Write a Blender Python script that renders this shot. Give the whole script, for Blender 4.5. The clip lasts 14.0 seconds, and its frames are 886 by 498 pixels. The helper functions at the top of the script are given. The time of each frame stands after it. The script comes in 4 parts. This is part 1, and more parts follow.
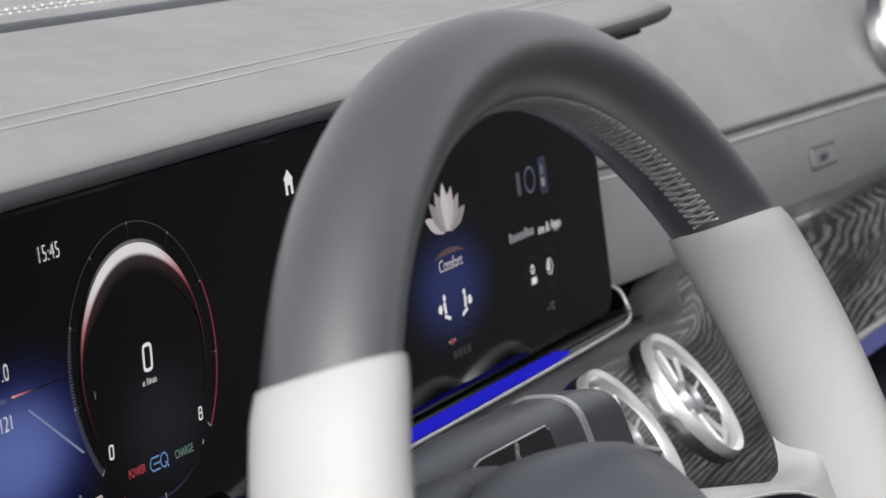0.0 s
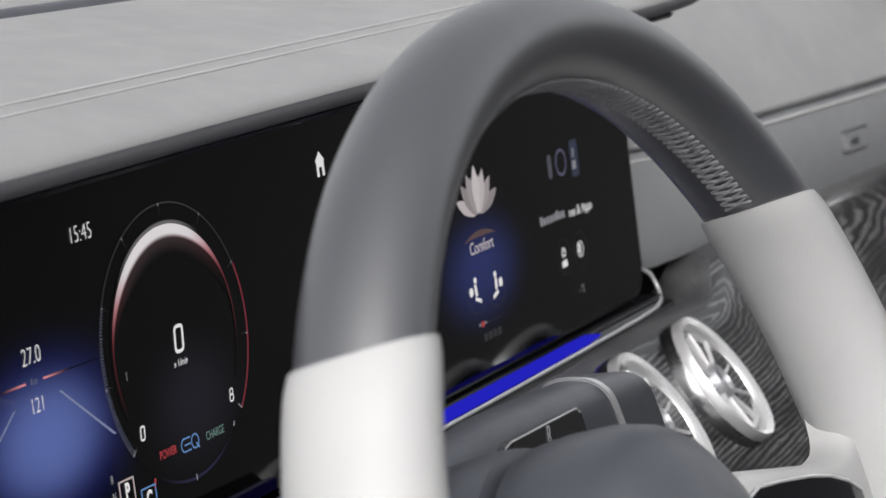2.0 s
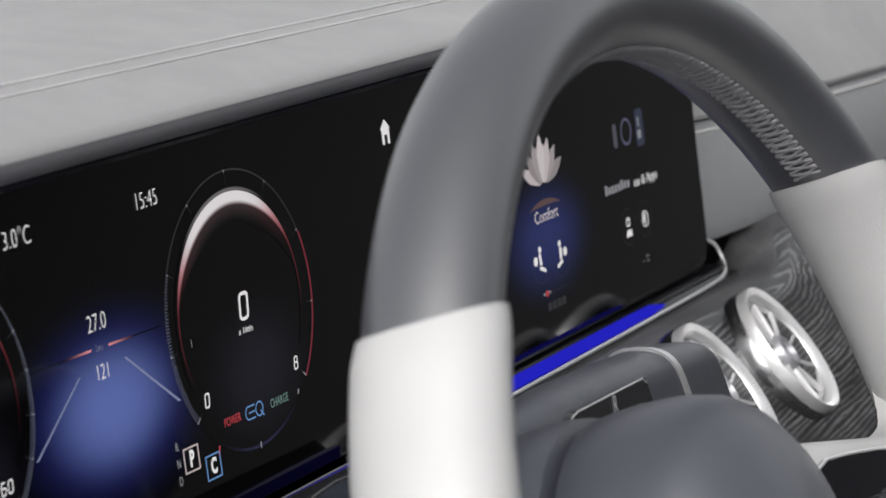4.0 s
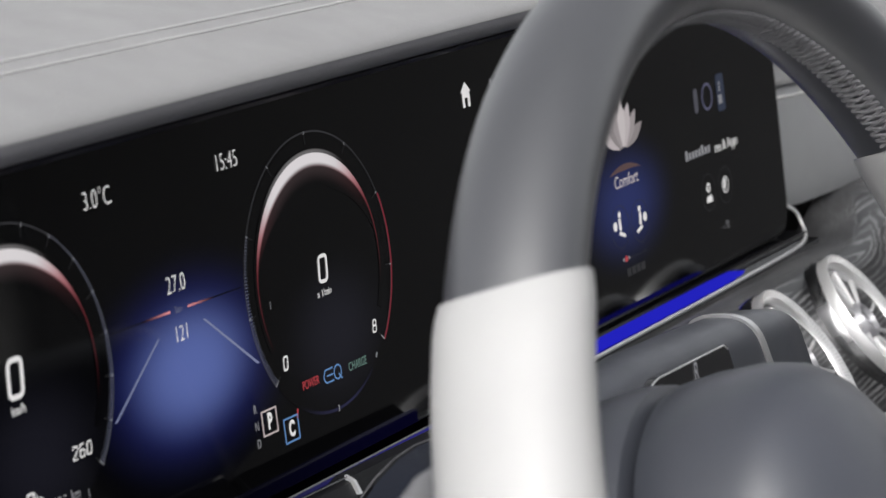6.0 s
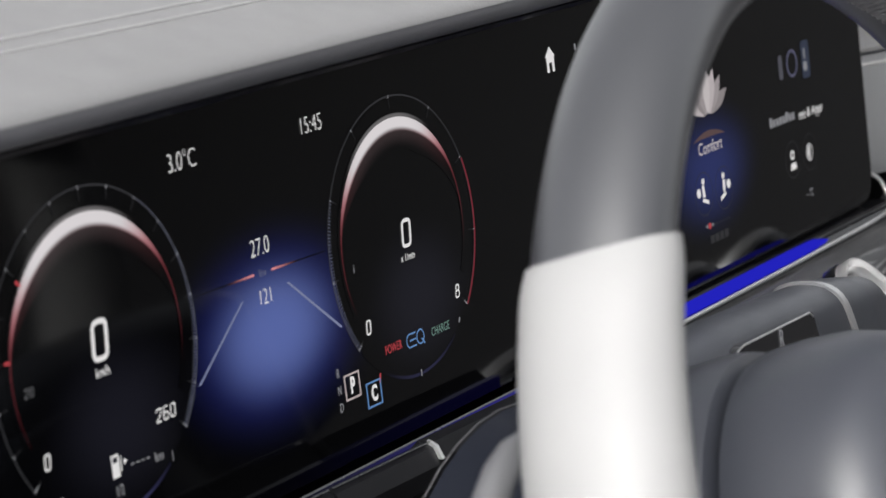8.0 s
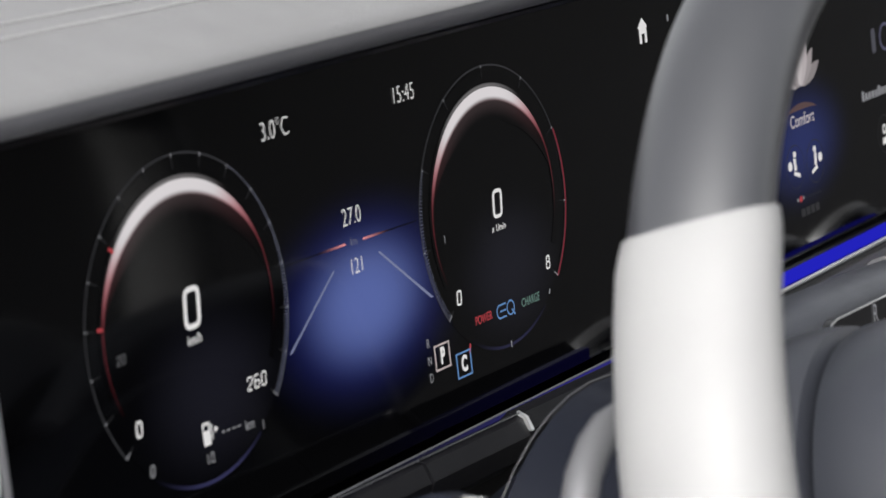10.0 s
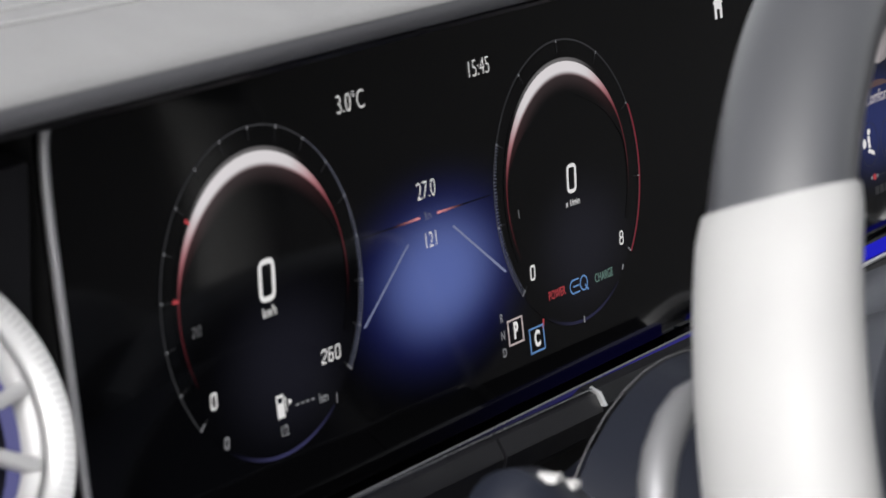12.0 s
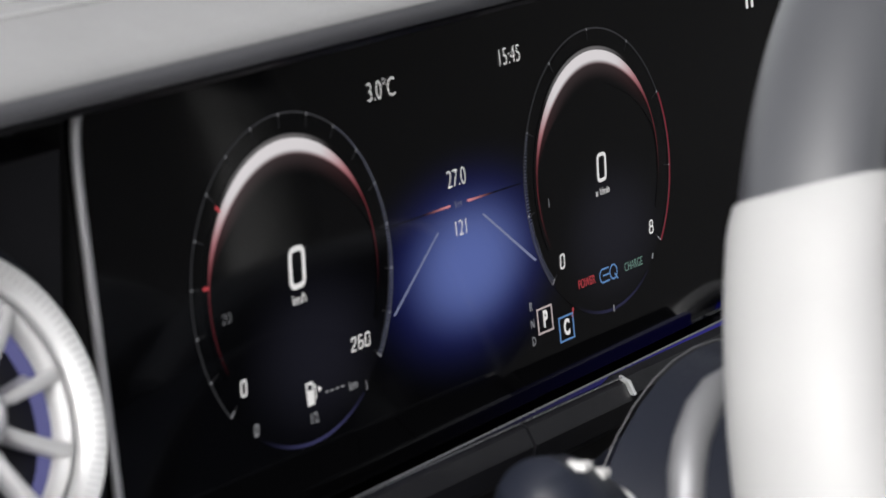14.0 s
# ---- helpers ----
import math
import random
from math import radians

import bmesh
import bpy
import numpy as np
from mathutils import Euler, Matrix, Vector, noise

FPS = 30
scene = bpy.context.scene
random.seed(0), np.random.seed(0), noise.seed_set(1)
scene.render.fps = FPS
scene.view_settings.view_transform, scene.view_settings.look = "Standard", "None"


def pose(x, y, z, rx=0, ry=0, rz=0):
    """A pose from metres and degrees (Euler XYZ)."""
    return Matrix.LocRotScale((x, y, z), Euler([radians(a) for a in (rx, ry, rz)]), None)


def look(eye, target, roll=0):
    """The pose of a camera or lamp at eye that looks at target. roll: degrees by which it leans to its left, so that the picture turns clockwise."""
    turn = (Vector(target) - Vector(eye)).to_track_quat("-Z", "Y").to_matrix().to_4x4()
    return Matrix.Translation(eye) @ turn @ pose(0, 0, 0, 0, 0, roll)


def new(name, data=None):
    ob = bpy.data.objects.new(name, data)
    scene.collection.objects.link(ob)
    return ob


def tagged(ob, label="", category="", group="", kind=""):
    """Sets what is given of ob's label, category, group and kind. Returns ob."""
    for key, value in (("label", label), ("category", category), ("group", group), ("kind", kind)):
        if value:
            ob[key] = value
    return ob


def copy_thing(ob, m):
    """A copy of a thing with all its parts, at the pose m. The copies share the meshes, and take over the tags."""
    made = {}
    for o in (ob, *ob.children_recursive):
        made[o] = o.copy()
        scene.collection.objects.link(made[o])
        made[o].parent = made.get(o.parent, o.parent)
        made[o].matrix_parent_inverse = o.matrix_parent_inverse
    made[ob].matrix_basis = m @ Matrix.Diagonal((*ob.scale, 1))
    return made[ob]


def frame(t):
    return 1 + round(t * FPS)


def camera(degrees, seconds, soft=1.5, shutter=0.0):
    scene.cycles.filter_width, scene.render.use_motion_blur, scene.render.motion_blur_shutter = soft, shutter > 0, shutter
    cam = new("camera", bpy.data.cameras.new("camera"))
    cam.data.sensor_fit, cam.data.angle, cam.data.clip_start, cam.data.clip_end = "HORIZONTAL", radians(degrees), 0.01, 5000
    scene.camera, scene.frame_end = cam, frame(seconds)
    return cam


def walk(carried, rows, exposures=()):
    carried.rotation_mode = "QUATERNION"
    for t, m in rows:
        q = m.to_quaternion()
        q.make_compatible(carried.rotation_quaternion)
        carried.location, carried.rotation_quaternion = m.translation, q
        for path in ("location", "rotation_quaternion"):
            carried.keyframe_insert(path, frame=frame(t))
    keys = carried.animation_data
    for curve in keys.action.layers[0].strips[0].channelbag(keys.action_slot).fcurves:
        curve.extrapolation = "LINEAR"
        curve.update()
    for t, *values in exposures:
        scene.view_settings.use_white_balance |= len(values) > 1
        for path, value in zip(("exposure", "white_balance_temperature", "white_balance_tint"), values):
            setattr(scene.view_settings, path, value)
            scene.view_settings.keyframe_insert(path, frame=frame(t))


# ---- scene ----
# Camera: seconds, eye, heading to the right of straight ahead, pitch, lean to its right.
cam = camera(18.11, 14.0, soft=1.5)
cam.data.dof.use_dof = True
cam.data.dof.focus_distance = 0.99
cam.data.dof.aperture_fstop = 24.0
PATH = [
    (0, -0.7160, -0.4970, 1.0465, 64.676, -7.359, -7.342),
    (0.5, -0.7156, -0.4971, 1.0467, 64.578, -7.406, -7.318),
    (1, -0.7155, -0.4968, 1.0465, 64.448, -7.452, -7.322),
    (1.5, -0.7156, -0.4962, 1.0461, 64.268, -7.520, -7.284),
    (2, -0.7156, -0.4954, 1.0458, 64.054, -7.610, -7.238),
    (2.5, -0.7153, -0.4945, 1.0457, 63.779, -7.724, -7.218),
    (3, -0.7147, -0.4935, 1.0455, 63.483, -7.825, -7.170),
    (5.5, -0.7103, -0.4872, 1.0445, 61.593, -8.491, -6.909),
    (6, -0.7095, -0.4862, 1.0444, 61.194, -8.623, -6.820),
    (6.5, -0.7089, -0.4853, 1.0440, 60.767, -8.757, -6.825),
    (7, -0.7086, -0.4843, 1.0438, 60.375, -8.879, -6.833),
    (7.5, -0.7083, -0.4831, 1.0435, 59.958, -8.997, -6.747),
    (8, -0.7082, -0.4821, 1.0432, 59.554, -9.096, -6.666),
    (8.5, -0.7080, -0.4810, 1.0430, 59.090, -9.196, -6.573),
    (9, -0.7077, -0.4799, 1.0429, 58.662, -9.288, -6.500),
    (11.5, -0.7080, -0.4741, 1.0424, 56.742, -9.758, -6.307),
    (12, -0.7082, -0.4732, 1.0424, 56.482, -9.843, -6.207),
    (12.5, -0.7085, -0.4728, 1.0423, 56.242, -9.907, -6.145),
    (13, -0.7087, -0.4727, 1.0423, 56.069, -9.961, -6.044),
    (13.5, -0.7089, -0.4726, 1.0423, 55.952, -9.993, -6.062),
    (14, -0.7090, -0.4726, 1.0421, 55.896, -9.998, -6.064),
]
walk(cam, [(t, pose(x, y, z, 90 + pitch, 0, -heading) @ pose(0, 0, 0, 0, 0, lean)) for t, x, y, z, heading, pitch, lean in PATH])

# World: a bright overcast surround that falls in through the open door and the glass.
world = bpy.data.worlds.new("world")
scene.world = world
world.use_nodes = True
wn, wl = world.node_tree.nodes, world.node_tree.links
sky = wn.new("ShaderNodeTexSky")
sky.sky_type, sky.sun_disc = "NISHITA", False
sky.sun_elevation, sky.sun_rotation = radians(35), radians(254)
sky.air_density, sky.dust_density = 1.0, 5.0
soft_sky = wn.new("ShaderNodeHueSaturation")
soft_sky.inputs["Saturation"].default_value = 0.12
wl.new(sky.outputs["Color"], soft_sky.inputs["Color"])
wl.new(soft_sky.outputs["Color"], wn["Background"].inputs["Color"])
wn["Background"].inputs["Strength"].default_value = 0.195

sun = new("sun", bpy.data.lights.new("sun", "SUN"))
sun.data.energy, sun.data.angle, sun.data.color = 2.15, radians(46), (1.0, 0.98, 0.95)
sun.matrix_world = look((-3.1, -0.9, 3.15), (0, 0, 0.9))


# ---- materials ----
def material(name, colour, rough=0.5, metal=0.0, coat=0.0, spec=0.5):
    m = bpy.data.materials.new(name)
    m.use_nodes = True
    b = m.node_tree.nodes["Principled BSDF"]
    b.inputs["Base Color"].default_value = (*colour, 1)
    b.inputs["Roughness"].default_value = rough
    b.inputs["Metallic"].default_value = metal
    b.inputs["Coat Weight"].default_value = coat
    b.inputs["Coat Roughness"].default_value = 0.04
    b.inputs["Specular IOR Level"].default_value = spec
    return m


def tex(m, kind, scale, detail=3.0):
    n = m.node_tree.nodes.new(kind)
    c = m.node_tree.nodes.new("ShaderNodeTexCoord")
    m.node_tree.links.new(c.outputs["Object"], n.inputs["Vector"])
    n.inputs["Scale"].default_value = scale
    if "Detail" in n.inputs:
        n.inputs["Detail"].default_value = detail
    return n


def bump(m, socket, strength, distance):
    b = m.node_tree.nodes.new("ShaderNodeBump")
    b.inputs["Strength"].default_value, b.inputs["Distance"].default_value = strength, distance
    m.node_tree.links.new(socket, b.inputs["Height"])
    m.node_tree.links.new(b.outputs["Normal"], m.node_tree.nodes["Principled BSDF"].inputs["Normal"])


def vary(m, socket, low, high, what="Base Color"):
    r = m.node_tree.nodes.new("ShaderNodeValToRGB")
    r.color_ramp.elements[0].position, r.color_ramp.elements[1].position = 0.3, 0.7
    r.color_ramp.elements[0].color, r.color_ramp.elements[1].color = (*low, 1), (*high, 1)
    m.node_tree.links.new(socket, r.inputs["Fac"])
    m.node_tree.links.new(r.outputs["Color"], m.node_tree.nodes["Principled BSDF"].inputs[what])


def leather(name, colour, rough, grain=900.0, depth=0.00025, spec=0.5):
    m = material(name, colour, rough, spec=spec)
    v = tex(m, "ShaderNodeTexVoronoi", grain)
    bump(m, v.outputs["Distance"], 0.35, depth)
    n = tex(m, "ShaderNodeTexNoise", 14.0)
    vary(m, n.outputs["Fac"], tuple(c * 0.93 for c in colour), tuple(min(1, c * 1.05) for c in colour))
    g = tex(m, "ShaderNodeTexNoise", 60.0)
    vary(m, g.outputs["Fac"], (rough - 0.06,) * 3, (rough + 0.06,) * 3, "Roughness")
    return m


def glow(name, colour, strength):
    m = material(name, (0, 0, 0), 0.3)
    b = m.node_tree.nodes["Principled BSDF"]
    b.inputs["Emission Color"].default_value, b.inputs["Emission Strength"].default_value = (*colour, 1), strength
    b.inputs["Specular IOR Level"].default_value = 0.0
    return m


PALE = leather("pale_grey_leather", (0.275, 0.275, 0.28), 0.55)
PALE_SMOOTH = leather("pale_grey_soft_trim", (0.25, 0.255, 0.265), 0.6, 1500.0, 0.00015)
DARK = leather("dark_grey_leather", (0.022, 0.023, 0.030), 0.42, 1100.0, 0.00012, 0.4)
DARK_TRIM = leather("dark_blue_grey_trim", (0.050, 0.054, 0.068), 0.40, 1600.0, 0.0001, 0.7)
NAVY_TRIM = leather("dark_navy_trim", (0.012, 0.014, 0.022), 0.42, 1600.0, 0.0001, 0.6)
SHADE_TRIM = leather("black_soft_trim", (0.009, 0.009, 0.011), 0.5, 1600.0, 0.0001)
for m in (DARK, DARK_TRIM):
    b = m.node_tree.nodes["Principled BSDF"]
    b.inputs["Coat Weight"].default_value, b.inputs["Coat Roughness"].default_value, b.inputs["Coat IOR"].default_value = (1.0, 0.40, 2.45) if m is DARK else (0.35, 0.44, 1.6)
for m in (NAVY_TRIM, SHADE_TRIM):
    m.node_tree.nodes["Principled BSDF"].inputs["Specular IOR Level"].default_value = 0.16
    m.node_tree.nodes["Principled BSDF"].inputs["Coat Weight"].default_value = 0.1
WHITE = leather("white_leather", (0.35, 0.35, 0.352), 0.5, 1300.0, 0.00015)
THREAD = leather("pale_thread", (0.55, 0.55, 0.55), 0.8, 3000.0)
GREY_THREAD = leather("grey_thread", (0.13, 0.13, 0.14), 0.7, 3000.0)
BLACK = material("black_gap", (0.006, 0.006, 0.007), 0.6)
GLASS = material("black_display_glass", (0.0018, 0.0018, 0.0022), 0.08, spec=0.35)
PIANO = material("piano_black", (0.006, 0.006, 0.008), 0.08, coat=0.6)
CHROME = material("satin_chrome", (0.74, 0.74, 0.75), 0.33, metal=0.7)
BRIGHT = material("silver_plastic", (0.50, 0.50, 0.51), 0.50, metal=0.3)
STEEL = material("dark_chrome", (0.3, 0.3, 0.31), 0.25, metal=1.0)
for m in (CHROME, BRIGHT, STEEL, PIANO, GLASS):
    r0 = m.node_tree.nodes["Principled BSDF"].inputs["Roughness"].default_value
    vary(m, tex(m, "ShaderNodeTexNoise", 35.0).outputs["Fac"], (r0 * 0.8,) * 3, (r0 * 1.25,) * 3, "Roughness")


def wood_material():
    m = material("dark_open_pore_ash", (0.05, 0.05, 0.05), 0.36, coat=0.4, spec=0.35)
    nt = m.node_tree
    c = nt.nodes.new("ShaderNodeTexCoord")
    mp = nt.nodes.new("ShaderNodeMapping")
    mp.inputs["Rotation"].default_value = (radians(-40), radians(6), 0)
    mp.inputs["Scale"].default_value = (0.16, 1.0, 1.0)
    nt.links.new(c.outputs["Object"], mp.inputs["Vector"])
    wave = nt.nodes.new("ShaderNodeTexWave")
    wave.bands_direction = "Z"
    for key, value in (("Scale", 400.0), ("Distortion", 7.0), ("Detail", 4.0), ("Detail Scale", 0.30), ("Detail Roughness", 0.6)):
        wave.inputs[key].default_value = value
    nt.links.new(mp.outputs["Vector"], wave.inputs["Vector"])
    fine = nt.nodes.new("ShaderNodeTexNoise")
    fine.inputs["Scale"].default_value, fine.inputs["Detail"].default_value = 620.0, 3.0
    nt.links.new(mp.outputs["Vector"], fine.inputs["Vector"])
    broad = nt.nodes.new("ShaderNodeTexNoise")
    broad.inputs["Scale"].default_value = 45.0
    nt.links.new(mp.outputs["Vector"], broad.inputs["Vector"])
    mix = nt.nodes.new("ShaderNodeMath")
    mix.operation = "MULTIPLY_ADD"
    mix.inputs[1].default_value = 0.5
    nt.links.new(fine.outputs["Fac"], mix.inputs[0])
    nt.links.new(wave.outputs["Fac"], mix.inputs[2])
    add = nt.nodes.new("ShaderNodeMath")
    add.operation = "MULTIPLY"
    nt.links.new(mix.outputs[0], add.inputs[0])
    nt.links.new(broad.outputs["Fac"], add.inputs[1])
    ramp = nt.nodes.new("ShaderNodeValToRGB")
    ramp.color_ramp.elements[0].position, ramp.color_ramp.elements[0].color = 0.38, (0.004, 0.004, 0.005, 1)
    ramp.color_ramp.elements[1].position, ramp.color_ramp.elements[1].color = 0.78, (0.18, 0.18, 0.185, 1)
    nt.links.new(add.outputs[0], ramp.inputs["Fac"])
    nt.links.new(ramp.outputs["Color"], nt.nodes["Principled BSDF"].inputs["Base Color"])
    bump(m, add.outputs[0], 0.3, 0.0004)
    return m


WOOD = wood_material()
LIT_WHITE = glow("lit_white", (1, 0.98, 0.98), 0.72)
LIT_GREY = glow("lit_grey", (0.8, 0.8, 0.85), 0.3)
LIT_DIM = glow("lit_dim", (0.7, 0.7, 0.75), 0.05)
TICK_MID = glow("lit_mid_grey", (0.75, 0.75, 0.8), 0.14)
LIT_RED = glow("lit_red", (0.9, 0.12, 0.14), 0.45)
LIT_BLUE = glow("lit_blue", (0.22, 0.45, 0.9), 0.5)
LIT_TEAL = glow("lit_teal", (0.45, 0.75, 0.65), 0.28)
AMBIENT = glow("ambient_strip_blue", (0.03, 0.03, 0.9), 0.55)
VENT_GLOW_DIM = glow("vent_dim_blue_glow", (0.25, 0.25, 0.8), 0.10)
VENT_GLOW = glow("vent_blue_glow", (0.36, 0.36, 0.85), 0.30)


# ---- builders ----
def link_mesh(name, bm, mat, smooth=True):
    bmesh.ops.recalc_face_normals(bm, faces=bm.faces)
    me = bpy.data.meshes.new(name)
    bm.to_mesh(me)
    bm.free()
    me.materials.append(mat)
    for p in me.polygons:
        p.use_smooth = smooth
    if smooth:
        me.set_sharp_from_angle(angle=radians(38))
    return new(name, me)


def thing(name, at, label, category, group="", kind=""):
    """An Empty at the base of a thing."""
    ob = new(name)
    ob.empty_display_size = 0.02
    ob.matrix_world = Matrix.Translation(at)
    return tagged(ob, label, category, group, kind)


def part(name, bm, mat, parent, label="", smooth=True):
    ob = link_mesh(name, bm, mat, smooth)
    ob.parent = parent
    ob.matrix_parent_inverse = parent.matrix_basis.inverted()
    if label:
        tagged(ob, label)
    return ob


def single(name, bm, mat, label, category, group="", kind="", smooth=True):
    return tagged(link_mesh(name, bm, mat, smooth), label, category, group, kind)


def loft(sections, closed=True, caps=True, ring=False):
    """A skin over a row of sections, each a list of points."""
    bm = bmesh.new()
    rows = [[bm.verts.new(p) for p in s] for s in sections]
    n = len(rows[0])
    pairs = list(zip(rows, rows[1:])) + ([(rows[-1], rows[0])] if ring else [])
    for r, q in pairs:
        for i in range(n if closed else n - 1):
            j = (i + 1) % n
            bm.faces.new((r[i], r[j], q[j], q[i]))
    if caps and closed and not ring:
        bm.faces.new(rows[0])
        bm.faces.new(rows[-1])
    return bm


def box(bm, lo, hi, bevel=0.0):
    r = bmesh.ops.create_cube(bm, size=1.0, matrix=Matrix.Translation((Vector(lo) + Vector(hi)) / 2) @ Matrix.Diagonal((*(Vector(hi) - Vector(lo)), 1)))
    if bevel:
        edges = list({e for v in r["verts"] for e in v.link_edges})
        bmesh.ops.bevel(bm, geom=edges, offset=bevel, segments=2, affect="EDGES", profile=0.6)
    return bm


def boxed(lo, hi, bevel=0.0):
    return box(bmesh.new(), lo, hi, bevel)


def rounded(points, radius, steps=5):
    """A closed outline in 2D with its corners rounded; radius may be a list."""
    out = []
    n = len(points)
    for i, p in enumerate(points):
        p = Vector(p)
        a, b = Vector(points[i - 1]), Vector(points[(i + 1) % n])
        r = radius[i] if isinstance(radius, (list, tuple)) else radius
        if r <= 0:
            out.append(p)
            continue
        u, w = (a - p).normalized(), (b - p).normalized()
        s, e = p + u * r, p + w * r
        for k in range(steps + 1):
            f = k / steps
            out.append((1 - f) ** 2 * s + 2 * f * (1 - f) * p + f * f * e)
    return out


def plate(outline, y0, y1, bevel=0.0):
    """An outline in x and z, from depth y0 (front) to y1."""
    if not bevel:
        return loft([[(p[0], y0, p[1]) for p in outline], [(p[0], y1, p[1]) for p in outline]])
    c = sum((Vector(p) for p in outline), Vector((0, 0))) / len(outline)
    inner = [Vector(p) - (Vector(p) - c).normalized() * bevel for p in outline]
    return loft([[(p[0], y0, p[1]) for p in inner], [(p[0], y0 + bevel, p[1]) for p in outline], [(p[0], y1, p[1]) for p in outline]])


def tube(path, r, sides=8, ring=False, flat=1.0):
    """A tube along a path; r may be a list."""
    pts = [Vector(p) for p in path]
    secs = []
    n = len(pts)
    side = None
    for i, p in enumerate(pts):
        a = pts[i - 1] if (i or ring) else p
        b = pts[(i + 1) % n] if (i < n - 1 or ring) else p
        t = (b - a).normalized()
        if side is None:
            side = t.orthogonal().normalized()
        side = (side - t * side.dot(t)).normalized()
        up = t.cross(side)
        q = r[i] if isinstance(r, (list, tuple)) else r
        secs.append([p + side * q * math.cos(2 * math.pi * k / sides) + up * q * flat * math.sin(2 * math.pi * k / sides) for k in range(sides)])
    return loft(secs, ring=ring)


def smooth_path(points, steps=6):
    """A curve through the points."""
    p = [Vector(q) for q in points]
    p = [2 * p[0] - p[1]] + p + [2 * p[-1] - p[-2]]
    out = []
    for i in range(1, len(p) - 2):
        for k in range(steps):
            t = k / steps
            a, b, c, d = p[i - 1], p[i], p[i + 1], p[i + 2]
            out.append(0.5 * (2 * b + (c - a) * t + (2 * a - 5 * b + 4 * c - d) * t * t + (3 * b - a - 3 * c + d) * t ** 3))
    return out + [p[-2]]


def lathe(profile, m, steps=64, arc=None):
    """Turns a profile of (radius, height) about the z axis of m."""
    secs = []
    a0, a1 = arc or (0, 2 * math.pi)
    for k in range(steps + (1 if arc else 0)):
        t = a0 + (a1 - a0) * k / steps
        secs.append([m @ Vector((r * math.cos(t), r * math.sin(t), h)) for r, h in profile])
    return loft(secs, closed=True, ring=not arc, caps=bool(arc))


def joined(*bms):
    out = bmesh.new()
    for b in bms:
        me = bpy.data.meshes.new("temporary")
        b.to_mesh(me)
        b.free()
        out.from_mesh(me)
        bpy.data.meshes.remove(me)
    return out


def lettering(text, height, x, y, z, parent, mat, name="lettering", lean=0.0, squeeze=0.72, bold=0.0, align="CENTER"):
    """Flat raised lettering that faces the driver, its middle at (x, z)."""
    c = bpy.data.curves.new("temporary", "FONT")
    c.body, c.size, c.align_x, c.align_y = text, height / 0.70, align, "CENTER"
    c.extrude, c.offset, c.shear = 0.00002, bold, lean
    o = bpy.data.objects.new("temporary", c)
    scene.collection.objects.link(o)
    me = bpy.data.meshes.new_from_object(o.evaluated_get(bpy.context.evaluated_depsgraph_get()))
    bpy.data.objects.remove(o)
    bpy.data.curves.remove(c)
    bm = bmesh.new()
    bm.from_mesh(me)
    bpy.data.meshes.remove(me)
    bmesh.ops.transform(bm, matrix=Matrix.Translation((x, y, z)) @ Matrix.Rotation(radians(90), 4, "X") @ Matrix.Diagonal((squeeze, 1, 1, 1)), verts=bm.verts)
    return part(name, bm, mat, parent, smooth=False)


def flat(outline, y, thick=0.00002):
    return loft([[(p[0], y - thick, p[1]) for p in outline], [(p[0], y, p[1]) for p in outline]])


def arc_band(cx, cz, r0, r1, a0, a1, y, steps=48, taper=None):
    """A flat band round (cx, cz), angles clockwise from the top; taper(f) scales its width, kept at the outer radius."""
    pts_o, pts_i = [], []
    for k in range(steps + 1):
        f = k / steps
        t = radians(a0 + (a1 - a0) * f)
        w = taper(f) if taper else 1.0
        ri = r1 - (r1 - r0) * w
        pts_o.append((cx + r1 * math.sin(t), y, cz + r1 * math.cos(t)))
        pts_i.append((cx + ri * math.sin(t), y, cz + ri * math.cos(t)))
    bm = bmesh.new()
    o, i = [bm.verts.new(p) for p in pts_o], [bm.verts.new(p) for p in pts_i]
    for k in range(steps):
        bm.faces.new((o[k], o[k + 1], i[k + 1], i[k]))
    return bm


Z0 = 0.9  # height of the middle of the displays

# ---- the large structure ----
def slab(name, lo, hi, mat, label, category):
    return single(name, boxed(lo, hi, 0.004), mat, label, category, kind="structure", smooth=False)


CABIN = leather("grey_cabin_lining", (0.032, 0.032, 0.034), 0.8, 400.0)
CONCRETE = leather("pale_paving", (0.55, 0.55, 0.55), 0.85, 40.0, 0.002)
CONCRETE_DARK = leather("grey_render", (0.3, 0.3, 0.305), 0.9, 60.0, 0.002)
g = bmesh.new()
bmesh.ops.create_grid(g, x_segments=2, y_segments=2, size=400.0)
single("ground", g, CONCRETE, "pale grey paving that the car stands on", "ground", kind="structure")
slab("floor", (-0.36, -1.9, 0.28), (1.14, 0.30, 0.32), CABIN, "dark grey carpeted cabin floor", "floor")
slab("wall_front", (-0.44, 0.30, 0.28), (1.14, 0.34, 0.99), CABIN, "grey bulkhead behind the dashboard", "wall")
slab("wall_passenger_side", (1.12, -1.9, 0.32), (1.16, 0.296, 0.99), CABIN, "grey passenger door lining below the window", "wall")
slab("wall_rear", (-0.36, -1.94, 0.32), (1.116, -1.904, 1.0), CABIN, "grey rear cabin wall below the rear window", "wall")
slab("ceiling", (-0.36, -1.9, 1.44), (1.14, -1.10, 1.47), CABIN, "pale grey cabin roof lining", "ceiling")


